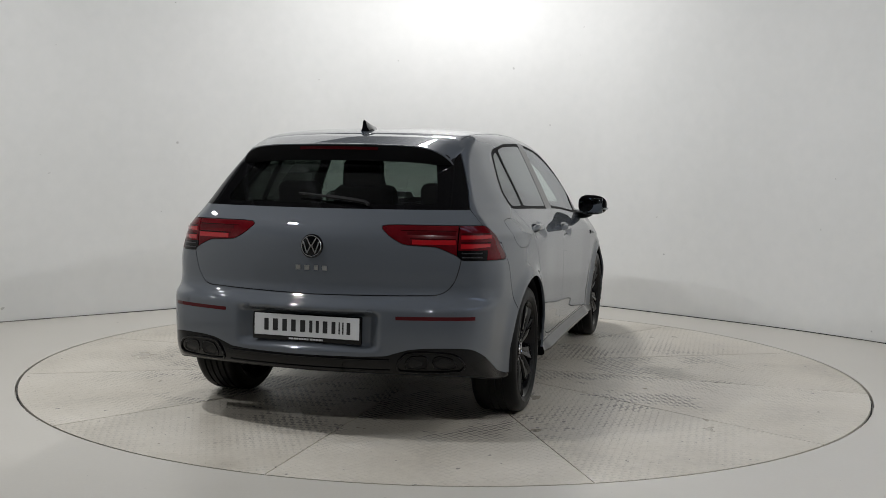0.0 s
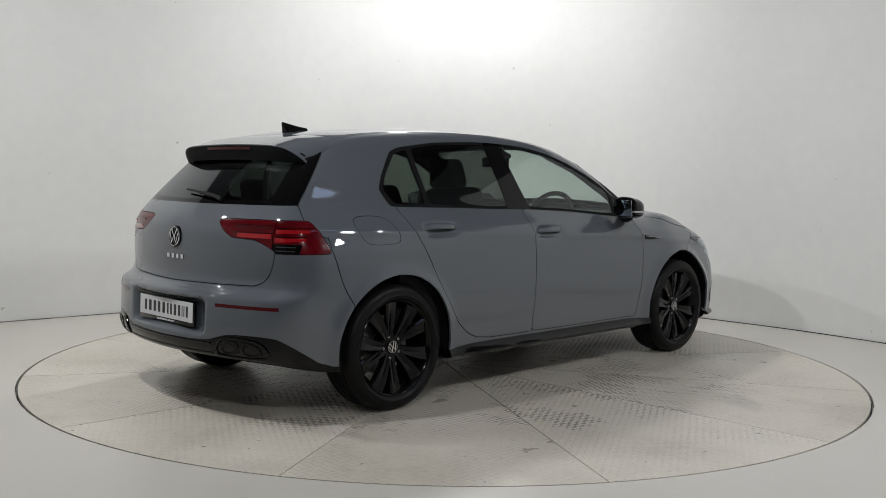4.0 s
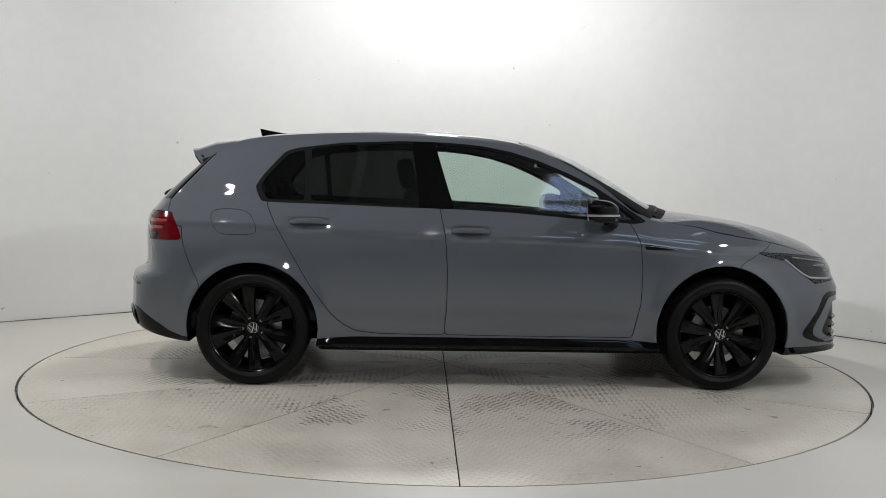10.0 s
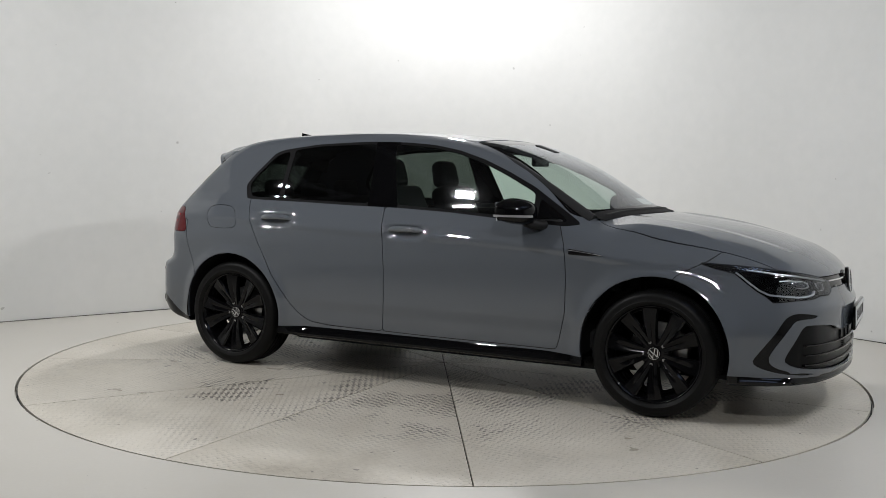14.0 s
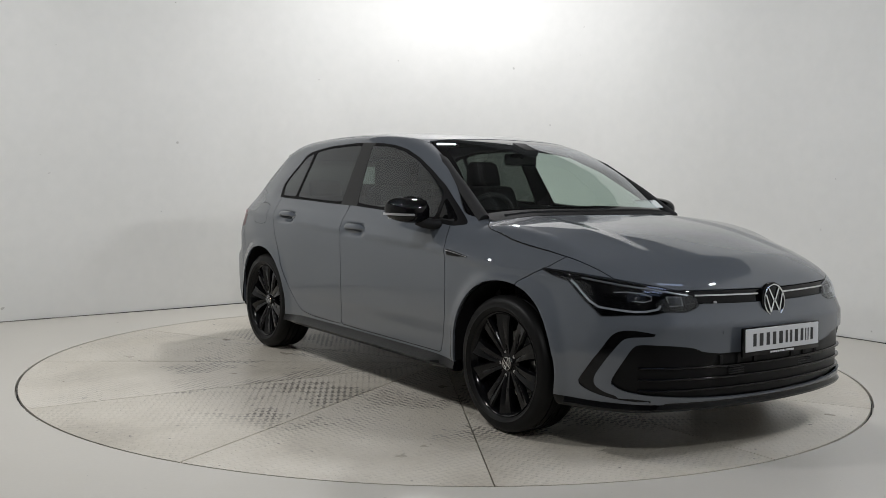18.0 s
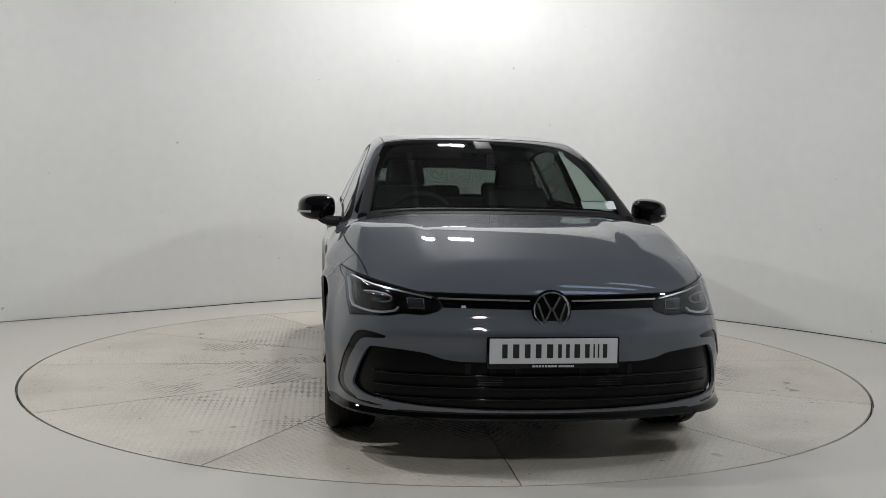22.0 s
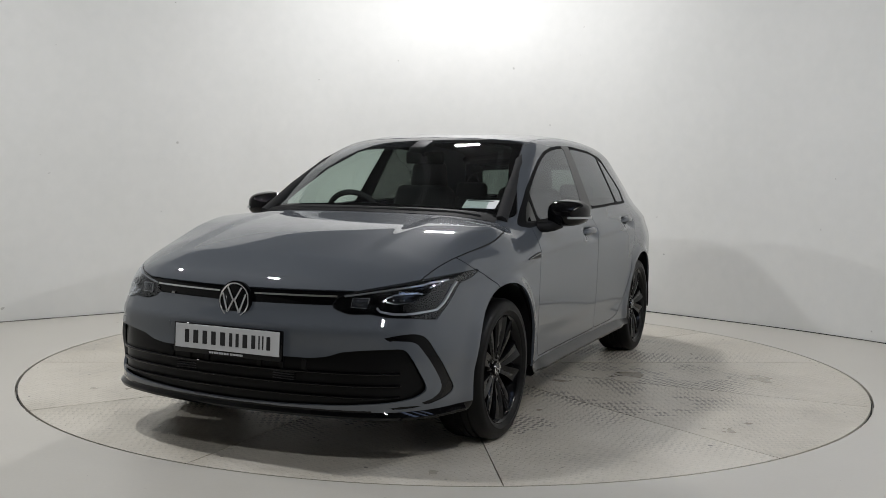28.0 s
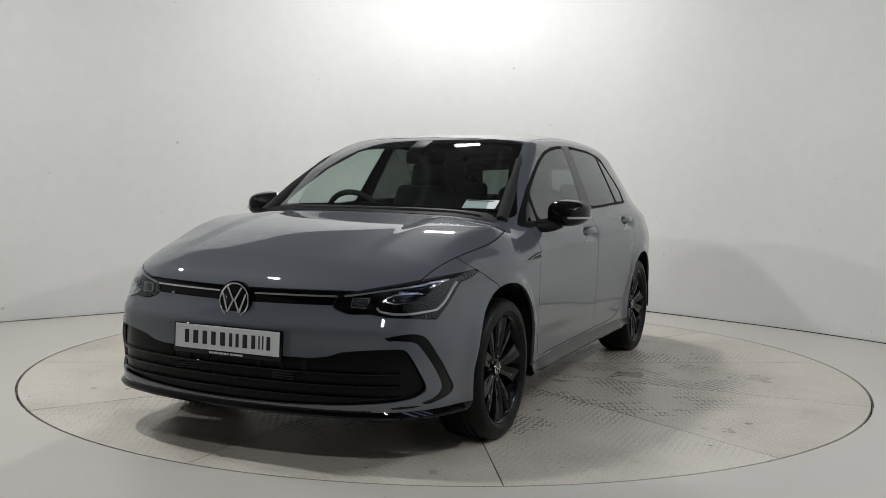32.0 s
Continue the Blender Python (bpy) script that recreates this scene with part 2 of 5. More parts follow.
# ---- the booth ----
def smooth_path(points, steps=8):
    out, p = [], [Vector(q) for q in points]
    for k in range(len(p) - 1):
        a, b, c, d = p[max(k - 1, 0)], p[k], p[k + 1], p[min(k + 2, len(p) - 1)]
        for j in range(steps):
            t = j / steps
            out.append(0.5 * ((2 * b) + (c - a) * t + (2 * a - 5 * b + 4 * c - d) * t * t + (3 * b - a - 3 * c + d) * t**3))
    return out + [p[-1]]


WALL_LINE = smooth_path([(-5.6, -9.2), (-5.4, -4.0), (-5.0, -0.8), (-4.25, 0.55), (-3.43, 1.29), (-2.34, 2.22), (-1.67, 2.80), (-0.9, 3.28), (0.0, 3.45), (0.8, 3.27), (1.43, 2.94), (2.27, 2.19), (2.75, 1.72), (3.06, 1.35), (3.28, 1.06), (3.46, 0.7), (3.62, -0.2), (3.7, -4.0), (3.8, -9.2)])
HEIGHT, WALL_TOP = 4.3, 3.16


def wall_strip(name, line, z0, z1, inset, thick, mat, label):
    """A band that follows the booth's wall line, inset metres inside it and thick metres deep."""
    bm = bmesh.new()
    rows = []
    n = len(line)
    for k, p in enumerate(line):
        d = line[min(k + 1, n - 1)] - line[max(k - 1, 0)]
        out = Vector((-d.y, d.x)).normalized()
        a, b = p - out * inset, p - out * inset + out * thick
        rows.append([bm.verts.new((q.x, q.y, z)) for q, z in ((a, z0), (a, z1), (b, z1), (b, z0))])
    for p, q in zip(rows, rows[1:]):
        for j in range(4):
            bm.faces.new((p[j], p[(j + 1) % 4], q[(j + 1) % 4], q[j]))
    bm.faces.new(rows[0][::-1])
    bm.faces.new(rows[-1])
    bmesh.ops.recalc_face_normals(bm, faces=bm.faces)
    return tagged(part(name, bm, mat, None, label, angle=30), kind="structure", category="wall")


wall_strip("wall_curved", WALL_LINE, 0.0, WALL_TOP, 0.0, 0.12, WALL, "smooth white curved wall of the photo booth")
# unseen wall, added so the bonnet mirrors darkness above the booth wall
wall_strip("wall_outer", WALL_LINE, 0.0, HEIGHT, -0.62, 0.1, BACK, "unseen grey wall behind the white booth, darkened for reflections")
wall_strip("trim", WALL_LINE, 0.001, 0.006, 0.010, 0.008, JOINT, "dark joint between the white wall and the floor")
# unseen wall, added to close the room and give the paint a dark reflection
bm = bmesh.new()
box(bm, (-0.9, -9.26, HEIGHT / 2), (9.6, 0.12, HEIGHT))
tagged(part("wall_back", bm, BACK, None, "unseen grey wall behind the camera, darkened for reflections", smooth=False), kind="structure", category="wall")
bm = bmesh.new()
box(bm, (-0.9, -2.9, HEIGHT + 0.06), (11.4, 14.6, 0.12))
tagged(part("ceiling", bm, CEILING, None, "dark unlit ceiling above the booth", smooth=False), kind="structure", category="ceiling")

for x in (-4.6, -3.3, -2.0, -0.7, 0.6):
    bm = bmesh.new()
    box(bm, (x, -3.4, HEIGHT - 0.045), (0.10, 11.4, 0.09))
    tagged(part("ceiling_beam", bm, BACK, None, "grey steel beam under the dark ceiling", smooth=False), kind="structure", category="beam")


def scuffed_floor():
    """Pale floor paint with dust, dark scuffs and hairline cracks."""
    m = material("painted_concrete", (0.55, 0.53, 0.48), 0.3)
    k = Nodes(m)
    co = k.coords()
    big, mid, fine = k.noise(co, 0.6, 3), k.noise(co, 3.0, 6, 0.6), k.noise(co, 60, 2)
    tone = k.ramp(k.math("ADD", k.math("MULTIPLY", big, 0.5), k.math("MULTIPLY", mid, 0.5)), [(0.32, (0.585, 0.56, 0.50)), (0.5, (0.61, 0.585, 0.53)), (0.68, (0.635, 0.61, 0.555))])
    stretch = k.n.new("ShaderNodeMapping")
    stretch.inputs["Scale"].default_value = (1.0, 2.6, 1.0)
    stretch.inputs["Rotation"].default_value = (0, 0, 0.4)
    k.link(co, stretch.inputs["Vector"])
    scuff = k.ramp(k.noise(stretch.outputs[0], 9, 2), [(0.775, 0.0), (0.80, 0.6)])
    specks = k.ramp(k.noise(co, 26, 1), [(0.80, 0.0), (0.815, 0.7)])
    c = k.mix(scuff, tone, (0.16, 0.145, 0.12))
    c = k.mix(specks, c, (0.10, 0.09, 0.08))
    k.link(k.mix(k.math("MULTIPLY", fine, 0.15), c, (0.36, 0.34, 0.31)), k.b.inputs["Base Color"])
    k.link(k.ramp(mid, [(0.3, 0.33), (0.7, 0.39)]), k.b.inputs["Roughness"])
    k.bump(k.math("ADD", k.math("MULTIPLY", mid, 0.7), k.math("MULTIPLY", fine, 0.3)), 0.05, 0.003)
    return m


FLOOR = scuffed_floor()
# row of unseen glowing panes, placed so the side windows mirror a bluish band
for cx, cy, w, d in ((2.2, -3.80, 1.8, 0.52), (2.35, -2.82, 1.6, 0.26), (2.85, -2.09, 1.2, 0.22)):
    bm = bmesh.new()
    box(bm, (cx, cy, HEIGHT - 0.02), (w, d, 0.03), None, 0.005)
    rooflight = tagged(part("rooflight", bm, BLUE_GLOW, None, "unseen bluish glowing pane under the ceiling, mirrored in the side windows"), category="light", group="rooflight panes")
    for c, size in (((cx, cy - d / 2 - 0.03, HEIGHT - 0.03), (w + 0.12, 0.06, 0.06)), ((cx, cy + d / 2 + 0.03, HEIGHT - 0.03), (w + 0.12, 0.06, 0.06)), ((cx - w / 2 - 0.03, cy, HEIGHT - 0.03), (0.06, d, 0.06)), ((cx + w / 2 + 0.03, cy, HEIGHT - 0.03), (0.06, d, 0.06))):
        bm = bmesh.new()
        box(bm, c, size)
        part("frame", bm, WALL, rooflight, "white metal frame", smooth=False)

R_TABLE = 2.5
bm = bmesh.new()
ring = [bm.verts.new(((R_TABLE + 0.008) * math.cos(a), (R_TABLE + 0.002) * math.sin(a), 0)) for a in [2 * math.pi * k / 180 for k in range(180)]]
pit = [bm.verts.new((v.co.x, v.co.y, -0.030)) for v in ring]
rim = [bm.verts.new((7.5 * math.cos(a) - 0.9, 7.5 * math.sin(a) - 2.8, 0)) for a in [2 * math.pi * k / 180 for k in range(180)]]
for k in range(180):
    j = (k + 1) % 180
    bm.faces.new((ring[k], rim[k], rim[j], ring[j]))
    bm.faces.new((ring[k], ring[j], pit[j], pit[k]))
bm.faces.new(pit)
bmesh.ops.recalc_face_normals(bm, faces=bm.faces)
tagged(part("floor", bm, FLOOR, None, "pale grey painted concrete floor round the turntable", smooth=False), kind="structure", category="floor")


def tread_plate():
    """Worn pale paint over steel checker plate: raised bars in two directions with darker flanks, dark on top where the
    paint is gone.
    """
    m = material("worn_checker_plate", (0.6, 0.58, 0.53), 0.45)
    k = Nodes(m)
    co = k.coords()
    sep = k.n.new("ShaderNodeSeparateXYZ")
    k.link(co, sep.inputs[0])
    x, y = sep.outputs[0], sep.outputs[1]
    s = 1 / 0.033
    u = k.math("MULTIPLY", k.math("ADD", x, y), s * 0.7071)
    v = k.math("MULTIPLY", k.math("SUBTRACT", x, y), s * 0.7071)
    cu, cv = k.math("FLOOR", u), k.math("FLOOR", v)
    lu, lv = k.math("SUBTRACT", k.math("SUBTRACT", u, cu), 0.5), k.math("SUBTRACT", k.math("SUBTRACT", v, cv), 0.5)
    par = k.math("ABSOLUTE", k.math("SUBTRACT", k.math("MODULO", k.math("ADD", k.math("ADD", cu, cv), 2000.0), 2.0), 0.0))
    inv = k.math("SUBTRACT", 1.0, par)
    a = k.math("ADD", k.math("MULTIPLY", lu, par), k.math("MULTIPLY", lv, inv))
    b = k.math("ADD", k.math("MULTIPLY", lv, par), k.math("MULTIPLY", lu, inv))
    e = k.math("ADD", k.math("POWER", k.math("DIVIDE", k.math("ABSOLUTE", a), 0.5), 2.0), k.math("POWER", k.math("DIVIDE", k.math("ABSOLUTE", b), 0.17), 2.0))
    e2 = k.math("ADD", k.math("POWER", k.math("DIVIDE", k.math("ABSOLUTE", a), 0.52), 2.0), k.math("POWER", k.math("DIVIDE", k.math("ABSOLUTE", b), 0.27), 2.0))
    dash = k.math("LESS_THAN", e2, 1.0)
    bar = k.math("SUBTRACT", 1.0, k.math("MINIMUM", e, 1.0))
    info = k.n.new("ShaderNodeObjectInfo")
    rnd = k.n.new("ShaderNodeCombineXYZ")
    k.link(k.math("MULTIPLY", info.outputs["Random"], 37.0), rnd.inputs[0])
    k.link(k.math("MULTIPLY", info.outputs["Random"], 91.0), rnd.inputs[1])
    add = k.n.new("ShaderNodeVectorMath")
    k.link(co, add.inputs[0])
    k.link(rnd.outputs[0], add.inputs[1])
    p = add.outputs[0]
    big, mid, fine, grit = k.noise(p, 1.0, 3), k.noise(p, 2.6, 4, 0.6), k.noise(p, 30, 3), k.noise(p, 170, 2)
    reach = k.math("SQRT", k.math("ADD", k.math("MULTIPLY", x, x), k.math("MULTIPLY", y, y)))
    track = k.ramp(k.math("DIVIDE", reach, 2.5), [(0.20, 0.35), (0.34, 1.0), (0.68, 1.0), (0.76, 0.12)])
    bare = k.ramp(k.math("ADD", k.math("DIVIDE", reach, 2.5), k.math("MULTIPLY", k.math("SUBTRACT", k.noise(p, 1.6, 4, 0.6), 0.5), 0.7)), [(0.58, 1.0), (0.72, 0.5), (0.90, 0.14)])
    # paint rubbed off the bars in patches
    worn = k.ramp(k.math("ADD", k.math("MULTIPLY", mid, 0.8), k.math("MULTIPLY", fine, 0.2)), [(0.535, 0.0), (0.565, 1.0)])
    light = k.ramp(k.math("ADD", k.math("MULTIPLY", mid, 0.5), k.math("MULTIPLY", big, 0.5)), [(0.40, 0.30), (0.58, 0.95)])
    tops = k.ramp(bar, [(0.30, 0.0), (0.55, 1.0)])
    edge = k.math("MULTIPLY", k.ramp(bar, [(0.0, 0.0), (0.08, 1.0)]), k.math("SUBTRACT", 1.0, tops))
    tone = k.ramp(k.math("ADD", k.math("MULTIPLY", big, 0.45), k.math("ADD", k.math("MULTIPLY", mid, 0.4), k.math("MULTIPLY", fine, 0.15))), [(0.37, (0.47, 0.43, 0.36)), (0.47, (0.615, 0.57, 0.485)), (0.61, (0.745, 0.70, 0.615))])
    # flanks of the bars darkened in the colour, more towards the table's middle
    c0 = k.mix(k.math("MULTIPLY", k.math("MULTIPLY", edge, light), bare), tone, (0.10, 0.09, 0.075))
    chips = k.ramp(k.noise(p, 38, 2), [(0.38, 0.0), (0.44, 1.0)])
    patch = k.ramp(k.math("ADD", k.math("MULTIPLY", k.noise(p, 1.9, 2, 0.5), 0.75), k.math("MULTIPLY", k.noise(p, 14, 2), 0.25)), [(0.505, 0.0), (0.545, 1.0)])
    rubbed = k.math("MULTIPLY", track, k.math("MAXIMUM", k.math("MULTIPLY", patch, dash), k.math("MULTIPLY", k.math("MULTIPLY", worn, tops), 0.6)))
    c1 = k.mix(k.math("MULTIPLY", rubbed, k.math("MULTIPLY", chips, 0.92)), c0, (0.045, 0.04, 0.036))
    dots = k.ramp(k.noise(p, 24, 1), [(0.755, 0.0), (0.775, 0.8)])
    rust = k.ramp(k.noise(p, 5, 5), [(0.62, 0.0), (0.72, 0.35)])
    c2 = k.mix(dots, c1, (0.08, 0.07, 0.06))
    c3 = k.mix(k.math("MULTIPLY", rust, track), c2, (0.30, 0.25, 0.19))
    c3 = k.mix(k.math("MULTIPLY", k.math("MULTIPLY", track, light), 0.24), c3, (0.34, 0.30, 0.25))
    k.link(k.mix(k.math("MULTIPLY", grit, 0.22), c3, (0.30, 0.28, 0.25)), k.b.inputs["Base Color"])
    k.link(k.ramp(mid, [(0.3, 0.26), (0.7, 0.46)]), k.b.inputs["Roughness"])
    k.bump(k.math("ADD", k.math("MULTIPLY", tops, bare), k.math("MULTIPLY", fine, 0.2)), 1.0, 0.006)
    return m


TREAD = tread_plate()
turntable = tagged(new("turntable"), "round worn pale-painted checker-plate turntable set into the floor", "turntable")
bm = bmesh.new()
cyl(bm, Matrix.Translation((0, 0, -0.0215)), R_TABLE - 0.001, R_TABLE - 0.001, 0.013, 180)
part("deck", bm, DARK_GAP, turntable, "dark steel deck under the plates")
GAP = 0.0035
arc = [radians(15) * (2 * k / 24 - 1) for k in range(25)]
sector = [(GAP / math.sin(radians(15)), 0)] + [((R_TABLE - 0.008) * math.cos(a * (1 - 0.0045)), (R_TABLE - 0.008) * math.sin(a * (1 - 0.0045))) for a in arc]
plate_bm = prism(sector, -0.014, 0.0)
plate_mesh = bpy.data.meshes.new("plate")
plate_bm.to_mesh(plate_mesh)
plate_bm.free()
plate_mesh.materials.append(TREAD)
for k in range(12):
    ob = piece("plate", plate_mesh, None, turntable)
    ob.rotation_euler.z = radians(15 + 30 * k)


# ---- the car: its skin is one smooth form, cut along the panel joints ----
AXLE, ARCH_Z = 1.315, (0.335, 0.325)
TOP = pchip([-2.3, -2.10, -1.963, -1.757, -1.66, -1.56, -1.435, -1.258, -1.08, -0.9, -0.55, -0.37, -0.194, 0.0, 0.16, 0.30, 0.45, 0.66, 0.82, 0.98, 1.06, 1.13, 1.24, 1.42, 1.6, 1.78, 1.96, 2.075, 2.16, 2.4],
            [0.70, 0.89, 1.022, 1.205, 1.288, 1.355, 1.396, 1.422, 1.436, 1.446, 1.456, 1.455, 1.448, 1.435, 1.416, 1.389, 1.342, 1.252, 1.160, 1.060, 1.018, 1.001, 0.985, 0.963, 0.935, 0.893, 0.838, 0.785, 0.72, 0.45], 0.03)
SWEEP = pchip([-2.3, -1.5, -1.0, -0.4, 0.0, 0.35, 1.0, 1.4, 2.4], [-0.05, -0.045, -0.02, 0.0, 0.02, 0.075, 0.10, 0.08, 0.06], 0.1)
CROWN = pchip([-2.3, -1.6, -1.0, 0.0, 0.5, 1.0, 1.25, 1.45, 1.6, 1.75, 2.0, 2.4], [0.14, 0.15, 0.20, 0.24, 0.21, 0.13, 0.02, 0.05, 0.14, 0.21, 0.25, 0.22], 0.06)
SECTION = pchip([0.1, 0.20, 0.25, 0.32, 0.38, 0.45, 0.60, 0.75, 0.818, 0.843, 0.852, 0.864, 0.880, 0.907, 0.94, 0.97, 0.995, 1.01, 1.08, 1.2, 1.3, 1.38, 1.42, 1.46, 1.6],
                [0.80, 0.850, 0.868, 0.872, 0.874, 0.881, 0.8870, 0.8885, 0.8868, 0.8900, 0.8897, 0.8850, 0.8768, 0.8615, 0.8375, 0.817, 0.8015, 0.794, 0.7645, 0.713, 0.667, 0.627, 0.605, 0.578, 0.47], 0.005)
LIFT = pchip([-2.3, -1.64, -0.66, 0.0, 0.74, 1.15, 1.5, 2.4], [0.065, 0.06, 0.022, 0.0, -0.027, -0.07, -0.09, -0.10], 0.1)
TAPER = pchip([-2.3, -1.95, -1.687, -1.4, -1.0, -0.5, 0.0, 0.5, 0.9, 1.2, 1.5, 1.65, 1.8, 1.95, 2.1, 2.4], [0.20, 0.099, 0.048, 0.020, 0.016, 0.024, 0.026, 0.024, 0.014, 0.008, 0.014, 0.030, 0.066, 0.118, 0.19, 0.38], 0.08)
CABIN_TAPER = pchip([-2.3, -1.9, -1.6, -1.27, -0.9, -0.5, 0.0, 0.4, 0.9, 2.4], [0.08, 0.072, 0.062, 0.040, 0.020, 0.006, 0.0, 0.0, 0.0, 0.0], 0.1)
NOSE = pchip([0.1, 0.20, 0.235, 0.27, 0.34, 0.42, 0.50, 0.555, 0.574, 0.590, 0.64, 0.70, 0.76, 0.85, 1.6], [2.06, 2.12, 2.155, 2.168, 2.172, 2.172, 2.169, 2.1695, 2.168, 2.160, 2.136, 2.118, 2.08, 1.98, 1.6], 0.006)
TAIL = pchip([0.1, 0.22, 0.28, 0.33, 0.36, 0.5, 0.560, 0.588, 0.602, 0.618, 0.635, 0.68, 0.78, 0.86, 0.94, 1.0, 1.1, 1.6], [-1.97, -2.06, -2.105, -2.135, -2.145, -2.142, -2.139, -2.135, -2.122, -2.090, -2.069, -2.056, -2.058, -2.055, -2.036, -2.0, -1.92, -1.5], 0.012)
BELLY = pchip([-2.4, -2.1, -1.95, -1.85, -1.7, -0.95, 0.9, 1.7, 2.0, 2.4], [0.30, 0.295, 0.284, 0.262, 0.238, 0.225, 0.232, 0.20, 0.205, 0.215], 0.05)


HANDLES = ((-1.004, 0.902), (-0.108, 0.866))


def step(a, b, x):
    t = np.clip((x - a) / (b - a), 0, 1)
    return t * t * (3 - 2 * t)


def smax(a, b, k):
    h = np.maximum(k - np.abs(a - b), 0) / k
    return np.maximum(a, b) + h * h * k * 0.25


def skin(p):
    """The car's outer form: negative inside, zero on the skin."""
    x, y, z = p[:, 0], np.abs(p[:, 1]), p[:, 2]
    top = z - TOP(x + SWEEP(x) * (y / 0.6) ** 2) + CROWN(x) * y**4 + 0.03 * y * y
    top = top - 0.010 * step(0.40, 0.50, y) * step(1.0, 1.2, x) * (1 - step(1.75, 1.95, x))
    lift = LIFT(x) * step(0.40, 0.72, z) * (1 - step(1.02, 1.30, z))
    side = y - SECTION(z - lift) + TAPER(x) + CABIN_TAPER(x) * step(0.74, 1.02, z) + step(1.15, 1.65, x) * (0.078 * step(0.42, 0.82, z) - 0.02)
    for sx, az, ar in ((1, ARCH_Z[0], 0.372), (-1, ARCH_Z[1], 0.364)):
        r = np.hypot(x - sx * AXLE, z - az)
        side = side - 0.020 * np.exp(-(((r - ar) / 0.045) ** 2)) * step(0.12, 0.3, z) * (1 - step(0.72, 0.80, z))
    for hx, hz in HANDLES:
        side = side + 0.024 * np.exp(-(((x - hx) / 0.116) ** 4) - ((z - hz) / 0.034) ** 4)
    front = x - NOSE(z) + 0.22 * y**2 + 0.30 * y**6
    recess = 0.046 * (1 - step(0.285, 0.36, y)) * step(0.395, 0.43, z) * (1 - step(0.552, 0.58, z))
    rear = TAIL(z) + recess + 0.29 * y**2 + 0.05 * y**6 - x
    d = smax(side, front, 0.11)
    d = smax(d, rear, 0.09)
    d = smax(d, top, 0.055)
    return smax(d, BELLY(x) - z, 0.02)


def slope(p, h=0.003):
    g = np.empty_like(p)
    for k in range(3):
        e = np.zeros(3)
        e[k] = h
        g[:, k] = (skin(p + e) - skin(p - e)) / (2 * h)
    return g


def skin_mesh(cell=0.0155):
    """Lays a net of quads over the form, then draws every corner onto it."""
    gx, gy, gz = np.arange(-2.22, 2.26, cell), np.arange(-0.95, 0.951, cell), np.arange(0.15, 1.51, cell)
    pts = np.stack(np.meshgrid(gx, gy, gz, indexing="ij"), -1)
    val = skin(pts.reshape(-1, 3)).reshape(pts.shape[:3])
    neg = val < 0
    n = np.array(neg.shape) - 1
    total, weight = np.zeros((*n, 3)), np.zeros(n)
    for ax in range(3):
        lo, hi = [slice(None)] * 3, [slice(None)] * 3
        lo[ax], hi[ax] = slice(None, -1), slice(1, None)
        a, b = val[tuple(lo)], val[tuple(hi)]
        cross = (a < 0) != (b < 0)
        t = np.where(cross, a / np.where(cross, a - b, 1), 0)
        at = pts[tuple(lo)] + t[..., None] * (pts[tuple(hi)] - pts[tuple(lo)])
        o = [k for k in range(3) if k != ax]
        for da in (0, 1):
            for db in (0, 1):
                s = [slice(None)] * 3
                s[o[0]] = slice(da, da + n[o[0]])
                s[o[1]] = slice(db, db + n[o[1]])
                s = tuple(s)
                total += np.where(cross[s][..., None], at[s], 0)
                weight += cross[s]
    has = weight > 0
    index = np.full(n, -1)
    index[has] = np.arange(has.sum())
    V = total[has] / weight[has][:, None]
    quads = []
    for ax in range(3):
        o = [k for k in range(3) if k != ax]
        s = [slice(1, -1)] * 3
        s[ax] = slice(None)
        lo, hi = [slice(1, -1)] * 3, [slice(1, -1)] * 3
        lo[ax], hi[ax] = slice(None, -1), slice(1, None)
        a, b = neg[tuple(lo)], neg[tuple(hi)]
        for flip in (False, True):
            i = np.argwhere((a & ~b) if flip else (~a & b))
            i[:, o[0]] += 1
            i[:, o[1]] += 1
            e0, e1 = np.zeros(3, int), np.zeros(3, int)
            e0[o[0]], e1[o[1]] = 1, 1
            c = [index[tuple((i - d).T)] for d in (e0 + e1, e1, 0 * e0, e0)]
            q = np.stack(c, 1)
            quads.append(q[:, ::-1] if (flip != (ax == 1)) else q)
    Q = np.concatenate(quads)
    Q = Q[(Q >= 0).all(1)]
    for _ in range(5):
        g = slope(V)
        V = V - (skin(V) / np.maximum((g * g).sum(1), 1e-6))[:, None] * g
    T = np.concatenate([Q[:, [0, 1, 2]], Q[:, [0, 2, 3]]])
    a, b, c = V[T[:, 0]], V[T[:, 1]], V[T[:, 2]]
    out = (np.cross(b - a, c - a) * slope((a + b + c) / 3)).sum(1) < 0
    T[out] = T[out][:, ::-1]
    return V, T


car = tagged(new("car"), "grey five-door hatchback with black wheels parked on the turntable", "car")


